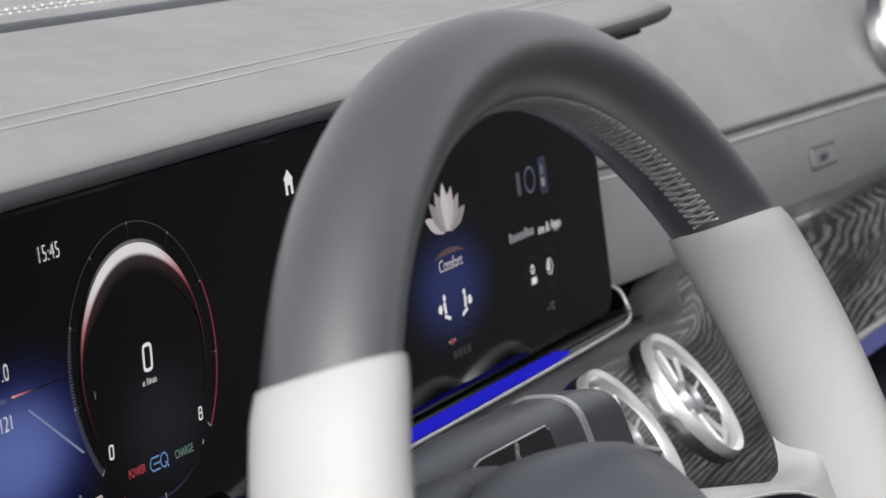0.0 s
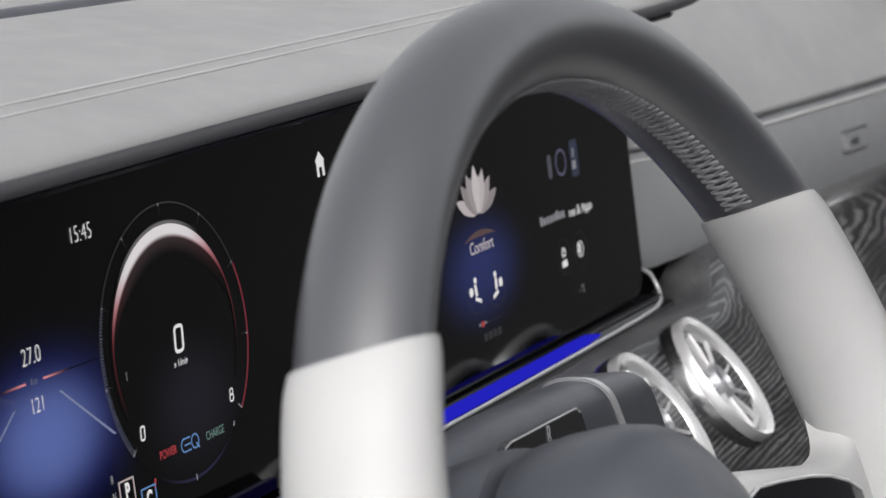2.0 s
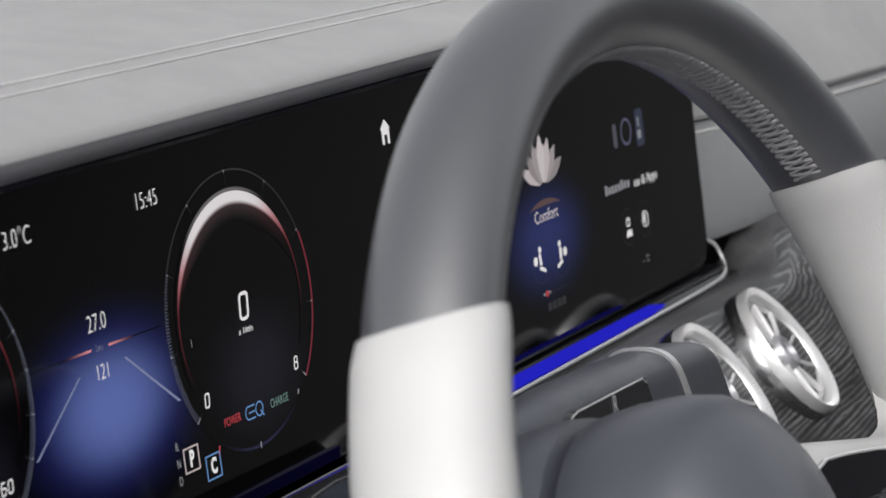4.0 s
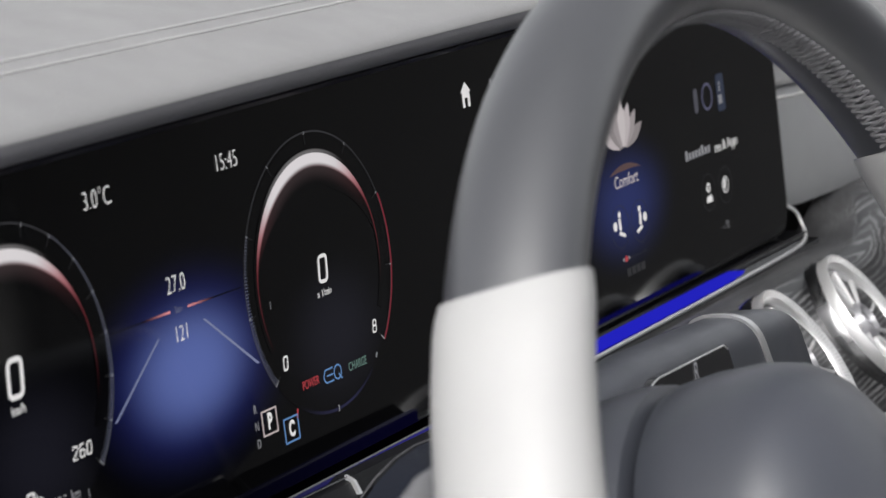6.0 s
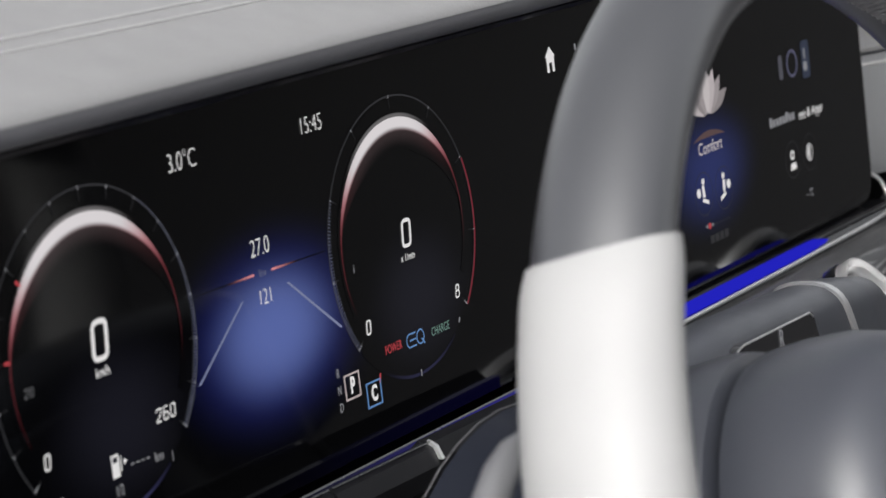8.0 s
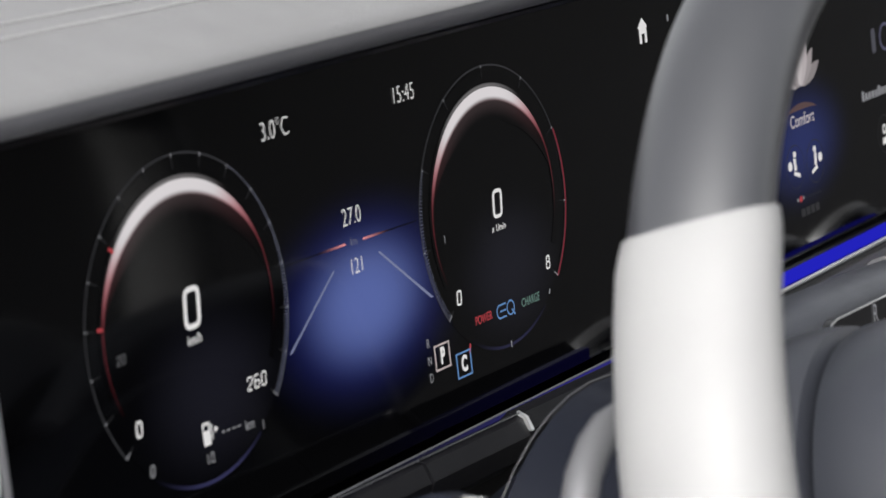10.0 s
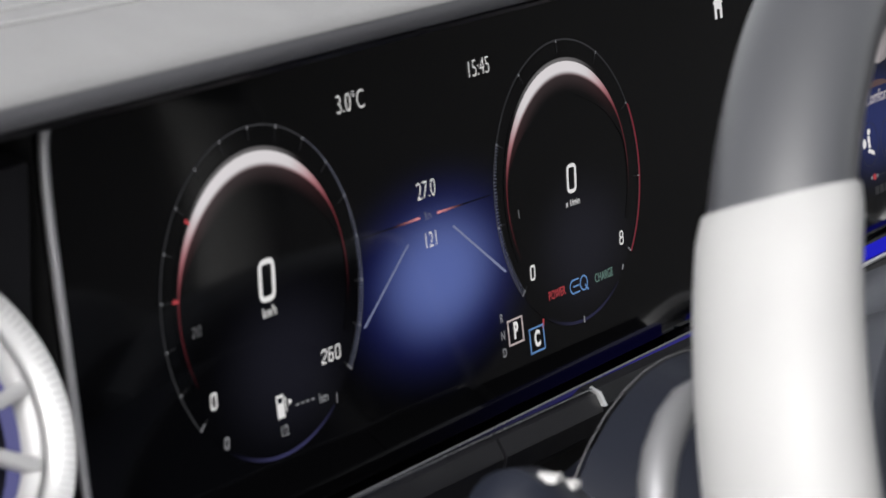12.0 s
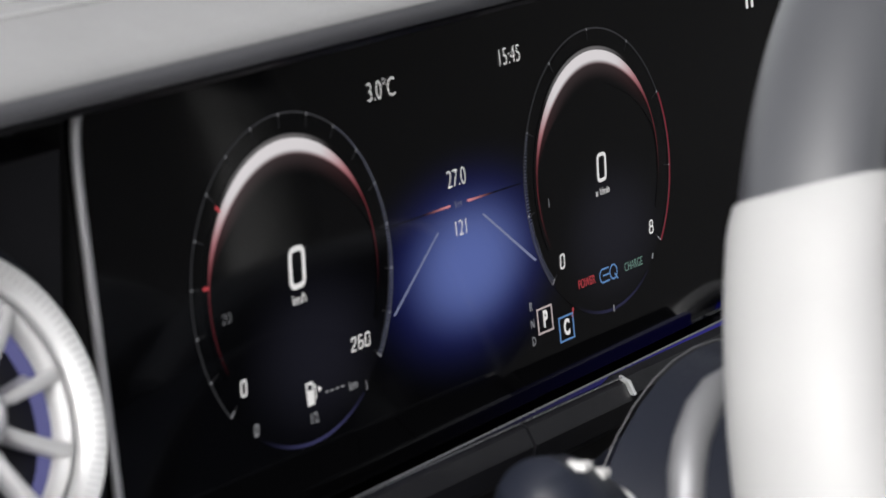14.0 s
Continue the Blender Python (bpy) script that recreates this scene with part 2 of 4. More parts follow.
# Dashboard top: hood over the displays, with a thin overhanging lip.
def hood_section(x, grow=1.0, back=0.0):
    yf, zf = -0.04 + back, 0.977
    d = -0.020 * (x - 0.18)
    roll = [(yf + 0.0060, zf - 0.0020), (yf + 0.0006, zf - 0.0018), (yf + 0.0008, zf - 0.0002), (yf + 0.0028, zf + 0.0021), (yf + 0.0068, zf + 0.0043), (yf + 0.013, zf + 0.0067)]
    pts = roll + [
        (yf + 0.03, zf + 0.0128 + 0.3 * d), (yf + 0.07, zf + 0.0232 + 0.6 * d), (yf + 0.11, zf + 0.0318 + 0.9 * d), (yf + 0.136, zf + 0.0360 + d),
        (yf + 0.141, zf + 0.0345 + d), (yf + 0.143, zf + 0.012), (yf + 0.12, zf + 0.002), (yf + 0.07, zf - 0.002), (yf + 0.02, zf - 0.0021),
    ]
    mid = Vector((yf + 0.075, zf + 0.004))
    return [(x, mid.x + (p[0] - mid.x) * grow, mid.y + (p[1] - mid.y) * (0.35 + 0.65 * grow)) for p in pts]


hood = thing("display_hood", (0.05, 0.05, 0.96), "pale grey leather hood overhanging the dashboard displays", "dashboard hood")
xs = [-0.46, -0.3, -0.15, 0, 0.15, 0.3, 0.43, 0.50, 0.54, 0.564, 0.578, 0.586, 0.590, 0.5915]
backs = [0, 0, 0, 0, 0, 0, 0, 0.001, 0.004, 0.009, 0.015, 0.022, 0.030, 0.040]
part("cover", loft([hood_section(x, 1.0 - b * 5.0, b) for x, b in zip(xs, backs)]), PALE, hood)
def hood_edge(x, grow, back):
    yf, zf, g = -0.04 + back, 0.977, 0.35 + 0.65 * grow
    return [(x, yf + 0.0008 + p, 0.981 + (zf + q - 0.981) * g) for p, q in ((0.006, -0.0016), (0.0002, -0.0016), (0.0, -0.0034), (0.0010, -0.0056), (0.0032, -0.0074), (0.0070, -0.0084), (0.03, -0.0084), (0.03, -0.0030))]


# Same leather as the cover; the shade under the roll is in this colour.
EDGE_SHADE = leather("hood_leather_shade_grey", (0.125, 0.126, 0.138), 0.55, 1300.0, 0.00015)
part("front_edge", loft([hood_edge(x, 1.0 - b * 5.0, b) for x, b in zip(xs, backs)]), EDGE_SHADE, hood, "rolled front edge, shade put into its grey")
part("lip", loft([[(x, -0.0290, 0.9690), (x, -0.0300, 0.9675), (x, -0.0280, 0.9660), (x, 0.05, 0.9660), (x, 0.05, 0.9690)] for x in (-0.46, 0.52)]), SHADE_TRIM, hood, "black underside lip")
# Twin rows of thread beside a seam along the hood, a hand's width behind its edge.
HOOD_THREAD = leather("light_grey_thread", (0.42, 0.42, 0.425), 0.7, 3000.0)
for y, up, tilt in ((-0.0122, 0.0121, 0.26), (-0.0042, 0.0145, 0.34)):
    row = [(x, y, 0.977 + up - 0.020 * tilt * (x - 0.18)) for x in (-0.45, 0.0, 0.50)]
    part("thread", tube(row, 0.0006, 6), HOOD_THREAD, hood, "row of pale thread")

# Upper pad behind the hood, beyond a dark gap, with two rows of thread.
DROOP = lambda x: 1.0125 - 0.020 * (x - 0.18)
pad = thing("dashboard_pad", (0.1, 0.2, 0.98), "pale grey stitched leather dashboard top pad", "dashboard")
part("gap_strip", loft([[(x, 0.102, 0.96), (x, 0.112, 0.96), (x, 0.112, DROOP(x) - 0.008), (x, 0.102, DROOP(x) - 0.008)] for x in (-0.46, 0.54)]), BLACK, pad)
# Dark strip over the pad's front roll paints the shade there.
part("pad_edge_shade", loft([[(x, 0.1035, 0.97), (x, 0.1035, DROOP(x) - 0.001), (x, 0.1045, DROOP(x) + 0.0020), (x, 0.1065, DROOP(x) + 0.0036), (x, 0.1100, DROOP(x) + 0.0040), (x, 0.1120, 0.97)]
                          for x in (-0.46, -0.2, 0, 0.25, 0.55)]), DARK_TRIM, pad, "pad's leather edge, coloured dark for its shade")
part("cover", loft([[(x, 0.1085, 0.96), (x, 0.1085, DROOP(x) + 0.0036), (x, 0.1105, DROOP(x) + 0.0052), (x, 0.116, DROOP(x) + 0.0066), (x, 0.14, DROOP(x) + 0.0088), (x, 0.2, DROOP(x) + 0.0125), (x, 0.298, DROOP(x) + 0.004), (x, 0.298, 0.96)]
                    for x in (-0.46, -0.2, 0, 0.25, 0.6, 1.1)]), PALE, pad)
for row, y in enumerate((0.1195, 0.1345)):
    bm = bmesh.new()
    x = -0.3
    while x < 0.6:
        z = DROOP(x) + (0.0067, 0.0081)[row]
        box(bm, (x, y - 0.0006, z), (x + 0.0046, y + 0.0006, z + 0.0011))
        x += 0.0068
    tagged(part("thread", bm, THREAD, pad, "row of pale stitches"), kind="stuff")
part("seam", tube([(x, 0.127, DROOP(x) + 0.0075) for x in (-0.3, 0.0, 0.6)], 0.0005, 5), GREY_THREAD, pad)

# Passenger side: upper pad, seam, lower fascia.
SEAM = lambda x: 0.8955 - 0.037 * (x - 0.70)


FAR = lambda x: 0.026 * max(0.0, (0.545 - x) / 0.095)  # the end that tucks in behind the glass


def upper_section(x):
    z = SEAM(x)
    return [(p[0], p[1] + FAR(x) * (0 if p[1] > 0.08 else 1), p[2]) for p in [(x, 0.0030, z + 0.0008), (x, -0.0004, z + 0.0014), (x, -0.0008, z + 0.0034), (x, 0.03, z + 0.06), (x, 0.07, z + 0.088), (x, 0.1, DROOP(x) - 0.002), (x, 0.111, DROOP(x) + 0.001),
            (x, 0.111, z - 0.02), (x, 0.02, z - 0.02)]]


fascia = thing("passenger_dashboard", (0.8, 0.05, 0.83), "pale grey leather passenger dashboard with a stitched seam", "dashboard")
part("upper_cover", loft([upper_section(x) for x in (0.45, 0.545, 0.6, 0.7, 0.8, 0.9, 1.0, 1.1)]), PALE, fascia)
part("lower_cover", loft([[(x, FAR(x), SEAM(x) - 0.004), (x, 0.003 + FAR(x), SEAM(x) + 0.001), (x, 0.05, SEAM(x) + 0.002), (x, 0.05, SEAM(x) - 0.058), (x, 0.004 + FAR(x), SEAM(x) - 0.058), (x, FAR(x), SEAM(x) - 0.05)]
                          for x in (0.45, 0.545, 0.7, 0.9, 1.1)]), PALE_SMOOTH, fascia, "slightly darker grey lower cover")
# Dark line for the groove; pale line paints the highlight on the lower edge.
for dz in (0.0005, -0.0045):
    part("piping", tube([(x, FAR(x) + (0.0022 if dz > 0 else 0), SEAM(x) + dz) for x in (0.45, 0.545, 0.6, 0.8, 1.0, 1.1)], 0.0008, 6), THREAD if dz < 0 else DARK_TRIM, fascia)
btn = plate(rounded([(0.854, 0.8548), (0.9035, 0.8532), (0.9035, 0.8640), (0.854, 0.8658)], 0.004), -0.0011, 0.004, 0.0006)
button = part("release_button", btn, PALE_SMOOTH, fascia, "grey glovebox release button")
part("button_gap", plate(rounded([(0.8525, 0.8536), (0.9052, 0.8520), (0.9052, 0.8655), (0.8525, 0.8674)], 0.005), -0.0005, 0.003), DARK_TRIM, button)
part("button_mark", plate(rounded([(0.868, 0.8575), (0.884, 0.8570), (0.884, 0.8608), (0.868, 0.8613)], 0.001), -0.0014, -0.001), DARK_TRIM, button)


# Wood panel: slopes towards the cabin below the displays, from door to door.
def ease(x, a, b):
    f = min(1.0, max(0.0, (x - a) / (b - a)))
    return f * f * (3 - 2 * f)


def wood_line(x):
    """Height of the top of the wood."""
    return 0.842 - 0.025 * max(0.0, x - 0.75)


def wood_section(x):
    z = wood_line(x)
    middle = [(0.006, 0.8278), (-0.0125, 0.8275), (-0.028, 0.8255), (-0.0335, 0.8220), (-0.0375, 0.8160), (-0.0470, 0.8020), (-0.063, 0.7768), (-0.080, 0.7503), (-0.085, 0.745), (0.02, 0.745)]
    side = [(0.012, z - 0.0005), (-0.002, z - 0.001), (-0.008, z - 0.003), (-0.015, z - 0.007), (-0.023, z - 0.014), (-0.036, z - 0.028), (-0.048, z - 0.044), (-0.060, z - 0.059), (-0.060, z - 0.064), (0.02, z - 0.068)]
    f = ease(x, 0.525, 0.60)
    return [(x, p[0] + (q[0] - p[0]) * f, p[1] + (q[1] - p[1]) * f) for p, q in zip(middle, side)]


wood = thing("wood_trim_panel", (0.6, 0, 0.74), "glossy dark grey open-pore ash trim panel", "trim panel")
part("veneer", loft([wood_section(x) for x in (0.16, 0.3, 0.45, 0.525, 0.54, 0.555, 0.57, 0.585, 0.6, 0.8, 1.0, 1.1)]), WOOD, wood)
part("chrome_line", tube([(x, -0.0605, wood_line(x) - 0.0625) for x in (0.6, 0.8, 1.0, 1.1)], 0.0020, 8), CHROME, wood, "satin chrome line")
STRIP_PALE = glow("ambient_strip_lilac", (0.30, 0.30, 0.80), 0.30)
part("light_strip", loft([[(x, -0.0600, wood_line(x) - 0.065), (x, -0.0640, wood_line(x) - 0.073), (x, -0.050, wood_line(x) - 0.075), (x, -0.050, wood_line(x) - 0.066)] for x in (0.6, 0.8, 1.0, 1.1)]), STRIP_PALE, wood, "pale lilac ambient light strip")
slab("dashboard_lower", (0.16, -0.083, 0.40), (1.1, 0.29, 0.728), DARK_TRIM, "dark grey lower dashboard and knee panel", "dashboard")

# Trim below the cluster and dark panel beside it.
slab("dashboard_core", (-0.46, 0.022, 0.45), (0.53, 0.098, 0.962), BLACK, "black dashboard core behind the displays", "dashboard")
lower = thing("cluster_lower_trim", (0, -0.02, 0.80), "dark grey trim below the instrument display with bright edges", "trim panel")
TRIM = lambda x: 0.8412 - 0.016 * (x + 0.02)


def trim_section(x, y=0.0):
    z = TRIM(x)
    return [(x, y - 0.023, z - 0.001), (x, y - 0.026, z - 0.0025), (x, y - 0.0285, z - 0.008), (x, y - 0.026, z - 0.015), (x, y - 0.014, z - 0.022), (x, 0.02, z - 0.03), (x, 0.02, 0.826), (x, y - 0.014, z - 0.009)]


part("panel", loft([trim_section(x) for x in (-0.165, -0.09, -0.0153)]), SHADE_TRIM, lower)
part("panel", loft([trim_section(x) for x in (-0.0137, 0.0466)]), SHADE_TRIM, lower)
part("panel", loft([trim_section(x, 0.004) for x in (0.0490, 0.158)]), SHADE_TRIM, lower, "black trim piece")
part("bright_edge", tube([(x, -0.0248, TRIM(x) - 0.0008) for x in (-0.165, -0.0153)], 0.00026, 6), STEEL, lower)
part("bright_edge", tube([(x, -0.0248, TRIM(x) - 0.0008) for x in (-0.0137, 0.0466)], 0.00024, 6), STEEL, lower)
part("chrome_tip", loft([[(x, -0.0240, TRIM(x) - 0.0002), (x, -0.0272, TRIM(x) - 0.002), (x, -0.0292, TRIM(x) - 0.0065), (x, -0.024, TRIM(x) - 0.0065)] for x in (0.0466, 0.0482)]), CHROME, lower, "bright chrome end piece")
part("display_lip", tube([(L0, -0.0035, 0.8325) for L0 in (-0.172, 0.158)], 0.0006, 6), STEEL, lower, "thin metallic lip")

side = thing("side_panel", (-0.3, 0, 0.85), "dark grey panel around the driver's side air vent", "trim panel")
part("panel", loft([[(x, 0.004, 0.958), (x, -0.004, 0.955), (x, 0.004, 0.90), (x, -0.012, 0.82), (x, 0.02, 0.80), (x, 0.021, 0.958)] for x in (-0.46, -0.3, -0.184)]), SHADE_TRIM, side)
part("vent_surround", lathe([(0.0425, -0.012), (0.0425, -0.007), (0.0440, -0.0050), (0.0462, -0.0045), (0.0485, -0.0060), (0.0498, -0.0095), (0.0500, -0.014), (0.0425, -0.014)], pose(-0.2432, -0.02, 0.9025, 72.5), 72), NAVY_TRIM, side, "dark moulded surround of the vent")


# ---- displays ----
display = thing("display_unit", (0.17, 0, 0.834), "wide black glass unit holding two lit dashboard displays", "display")
L, R, B, T = -0.1735, 0.519, 0.8345, 0.967
outline = rounded([(L, B), (R, B), (R, T), (L, T)], [0.004, 0.016, 0.016, 0.012])
part("glass", plate(outline, 0.0, 0.010, 0.0012), GLASS, display)
part("housing", plate(rounded([(L - 0.001, B - 0.001), (R + 0.001, B - 0.001), (R + 0.001, T + 0.001), (L - 0.001, T + 0.001)], [0.004, 0.017, 0.017, 0.012]), 0.0035, 0.02), BLACK, display)
SATIN = material("grey_satin_trim", (0.34, 0.34, 0.36), 0.42, metal=0.5)
part("edge_trim", tube(smooth_path([(L - 0.0019, -0.001, B - 0.004), (L - 0.0019, -0.001, 0.88), (L - 0.0019, -0.001, 0.930), (L - 0.0014, -0.001, 0.950), (L + 0.0004, -0.001, 0.9605), (L + 0.0045, -0.001, 0.9660)]), 0.0016, 10), SATIN, display, "grey metallic edge strip")

tray = thing("display_tray", (0.36, -0.005, 0.824), "black ledge under the central display with chrome rim and blue light", "trim panel")
rim = [(0.16, -0.0125, 0.8295), (0.30, -0.0125, 0.8295), (0.42, -0.0125, 0.8298), (0.49, -0.0115, 0.8300), (0.515, -0.008, 0.8305), (0.527, -0.004, 0.8325), (0.5315, -0.001, 0.836), (0.530, 0.001, 0.842), (0.524, 0.003, 0.846)]
part("chrome_rim", tube(smooth_path(rim), 0.0009, 10), CHROME, tray, "bright chrome rim")
part("ledge", loft([[(x, -0.0015, 0.8335), (x, -0.0055, 0.8335), (x, -0.0058, 0.8303), (x, -0.0122, 0.8298), (x, -0.0115, 0.824), (x, 0.01, 0.824), (x, 0.01, 0.8335)] for x in (0.16, 0.3, 0.45, 0.524)]), PIANO, tray)
part("light_strip", loft([[(x, -0.0100, 0.8338 - k), (x, -0.0118, 0.8306 + k), (x, -0.006, 0.8306 + k), (x, -0.006, 0.8338 - k)] for x, k in ((0.18, 0), (0.40, 0.0002), (0.425, 0.0006), (0.430, 0.0018))]), AMBIENT, tray, "bright blue ambient light strip")

YS = -0.0002  # depth of the lit picture on the glass


def glow_field(name, colour, strength, cx, cz, rx, rz, power=2.0, core=None):
    """A soft-edged patch of light on a display."""
    m = glow(name, colour, strength)
    nt = m.node_tree
    c = nt.nodes.new("ShaderNodeTexCoord")
    mp = nt.nodes.new("ShaderNodeMapping")
    mp.vector_type = "TEXTURE"
    mp.inputs["Location"].default_value, mp.inputs["Scale"].default_value = (cx, 0, cz), (rx, 1000.0, rz)
    nt.links.new(c.outputs["Object"], mp.inputs["Vector"])
    ln = nt.nodes.new("ShaderNodeVectorMath")
    ln.operation = "LENGTH"
    nt.links.new(mp.outputs["Vector"], ln.inputs[0])
    inv = nt.nodes.new("ShaderNodeMapRange")
    inv.interpolation_type = "SMOOTHERSTEP"
    inv.inputs["From Min"].default_value, inv.inputs["From Max"].default_value = 1.0, 0.0
    nt.links.new(ln.outputs["Value"], inv.inputs["Value"])
    pw = nt.nodes.new("ShaderNodeMath")
    pw.operation = "POWER"
    pw.inputs[1].default_value = power
    nt.links.new(inv.outputs["Result"], pw.inputs[0])
    ml = nt.nodes.new("ShaderNodeMath")
    ml.operation = "MULTIPLY"
    ml.inputs[1].default_value = strength
    nt.links.new(pw.outputs[0], ml.inputs[0])
    nt.links.new(ml.outputs[0], nt.nodes["Principled BSDF"].inputs["Emission Strength"])
    b = nt.nodes["Principled BSDF"]
    if core:
        rp = nt.nodes.new("ShaderNodeValToRGB")
        rp.color_ramp.interpolation = "EASE"
        rp.color_ramp.elements[0].position, rp.color_ramp.elements[0].color = 0.30, (*colour, 1)
        rp.color_ramp.elements[1].position, rp.color_ramp.elements[1].color = 1.0, (*core, 1)
        nt.links.new(inv.outputs["Result"], rp.inputs["Fac"])
        nt.links.new(rp.outputs["Color"], b.inputs["Emission Color"])
    b.inputs["Base Color"].default_value = (0.0018, 0.0018, 0.0022, 1)
    b.inputs["Roughness"].default_value, b.inputs["Specular IOR Level"].default_value = 0.08, 0.35
    return m


# Dim strip under the instrument display, brighter towards the middle of the car.
part("light_strip", loft([[(x, -0.0095, 0.8350), (x, -0.0125, 0.8350), (x, -0.0125, 0.827), (x, -0.0095, 0.827)] for x in (-0.08, 0.158)]),
     glow_field("ambient_strip_dim_blue", (0.03, 0.022, 0.42), 0.32, 0.17, 0.832, 0.22, 0.2, 1.0), lower, "dim blue ambient light strip")

# Lit picture of the instrument display.
FIELD = glow_field("road_blue_glow", (0.045, 0.06, 0.42), 0.43, 0.003, 0.8860, 0.076, 0.046, 1.7, (0.21, 0.29, 0.80))
part("road_glow", flat([(-0.066, 0.838), (0.066, 0.838), (0.066, 0.933), (-0.066, 0.933)], -0.00006), FIELD, display, "blue glow of the road picture")
LANE = glow("lane_line", (0.5, 0.56, 0.9), 0.36)
picture = part("lane_line", flat([(-0.0135, 0.8990), (-0.0125, 0.8990), (-0.0402, 0.8792), (-0.0416, 0.8792)], YS), LANE, display, smooth=False)
part("lane_line", flat([(0.0125, 0.8998), (0.0137, 0.8998), (0.0420, 0.8790), (0.0404, 0.8790)], YS), LANE, display, smooth=False)
part("horizon_line", joined(flat([(-0.038, 0.9056), (-0.005, 0.9054), (-0.005, 0.9061), (-0.038, 0.9059)], YS), flat([(0.005, 0.9052), (0.037, 0.9050), (0.037, 0.9053), (0.005, 0.9059)], YS)),
     glow_field("horizon_red", (0.95, 0.35, 0.35), 0.8, 0.0, 0.9055, 0.022, 0.01, 1.0), picture, smooth=False)


def radial_face(name, cx, cz, r):
    """Almost black dial face, faintly lit towards its lower edge."""
    return glow_field(name, (0.25, 0.25, 0.4), 0.03, cx + 0.006, cz - 0.022, r, r * 0.75, 1.0)


def node_math(nt, op, a, b=None, c=None):
    n = nt.nodes.new("ShaderNodeMath")
    n.operation = op
    for i, v in enumerate((a, b, c)):
        if isinstance(v, (int, float)):
            n.inputs[i].default_value = v
        elif v is not None:
            nt.links.new(v, n.inputs[i])
    return n.outputs[0]


def node_step(nt, v, lo, hi):
    """0 below lo, 1 above hi, smooth between; lo and hi may be sockets."""
    n = nt.nodes.new("ShaderNodeMapRange")
    n.interpolation_type = "SMOOTHSTEP"
    for key, q in (("Value", v), ("From Min", lo), ("From Max", hi)):
        if isinstance(q, (int, float)):
            n.inputs[key].default_value = q
        else:
            nt.links.new(q, n.inputs[key])
    return n.outputs["Result"]


def arc_light(name, cx, cz):
    """A crescent of light: wide and white at the top, thin and red down the sides, softer on its inner edge."""
    m = glow(name, (1, 1, 1), 1.0)
    nt = m.node_tree
    sp = nt.nodes.new("ShaderNodeSeparateXYZ")
    nt.links.new(nt.nodes.new("ShaderNodeTexCoord").outputs["Object"], sp.inputs[0])
    x, z = node_math(nt, "SUBTRACT", sp.outputs["X"], cx), node_math(nt, "SUBTRACT", sp.outputs["Z"], cz)
    r = node_math(nt, "SQRT", node_math(nt, "ADD", node_math(nt, "MULTIPLY", x, x), node_math(nt, "MULTIPLY", z, z)))
    lean = radians(-8)
    up = node_math(nt, "DIVIDE", node_math(nt, "ADD", node_math(nt, "MULTIPLY", z, math.cos(lean)), node_math(nt, "MULTIPLY", x, math.sin(lean))), r)
    wide = node_step(nt, up, 0.15, 1.05)
    inner = node_math(nt, "SUBTRACT", 0.0404, node_math(nt, "MULTIPLY", wide, 0.0043))
    rise = node_step(nt, r, node_math(nt, "SUBTRACT", inner, 0.0004), node_math(nt, "ADD", inner, node_math(nt, "MULTIPLY_ADD", wide, 0.0016, 0.0001)))
    body = node_math(nt, "MULTIPLY", rise, node_math(nt, "SUBTRACT", 1.0, node_step(nt, r, 0.0406, 0.0409)))
    level = node_math(nt, "MULTIPLY_ADD", node_step(nt, up, 0.25, 0.95), 0.56, 0.13)
    level = node_math(nt, "MULTIPLY", level, node_step(nt, up, -0.45, 0.25))
    sheen = node_math(nt, "MULTIPLY", node_step(nt, r, 0.0404, 0.0409), node_math(nt, "SUBTRACT", 1.0, node_step(nt, r, 0.0417, 0.0423)))
    sheen = node_math(nt, "MULTIPLY", node_math(nt, "MULTIPLY", sheen, 0.13), node_step(nt, up, 0.70, 1.0))
    halo = node_math(nt, "MULTIPLY", node_step(nt, r, node_math(nt, "SUBTRACT", inner, 0.006), inner), node_math(nt, "SUBTRACT", 1.0, rise))
    halo = node_math(nt, "MULTIPLY", node_math(nt, "MULTIPLY", halo, 0.030), node_step(nt, up, 0.2, 0.8))
    total = node_math(nt, "ADD", node_math(nt, "ADD", node_math(nt, "MULTIPLY", body, level), sheen), halo)
    ramp = nt.nodes.new("ShaderNodeValToRGB")
    ramp.color_ramp.elements[0].position, ramp.color_ramp.elements[0].color = 0.0, (0.85, 0.12, 0.16, 1)
    ramp.color_ramp.elements[1].position, ramp.color_ramp.elements[1].color = 0.86, (0.96, 0.91, 0.93, 1)
    ramp.color_ramp.elements.new(0.45).color = (0.92, 0.40, 0.44, 1)
    nt.links.new(node_math(nt, "MULTIPLY", node_step(nt, up, 0.2, 1.0), node_math(nt, "MULTIPLY_ADD", rise, 0.35, 0.65)), ramp.inputs["Fac"])
    b = nt.nodes["Principled BSDF"]
    nt.links.new(ramp.outputs["Color"], b.inputs["Emission Color"])
    nt.links.new(total, b.inputs["Emission Strength"])
    b.inputs["Base Color"].default_value = (0.0018, 0.0018, 0.0022, 1)
    b.inputs["Roughness"].default_value, b.inputs["Specular IOR Level"].default_value = 0.08, 0.35
    return m


RING = glow("dial_ring_grey", (0.6, 0.6, 0.66), 0.055)
TICK_DIM = glow("tick_dim_grey", (0.6, 0.6, 0.65), 0.035)


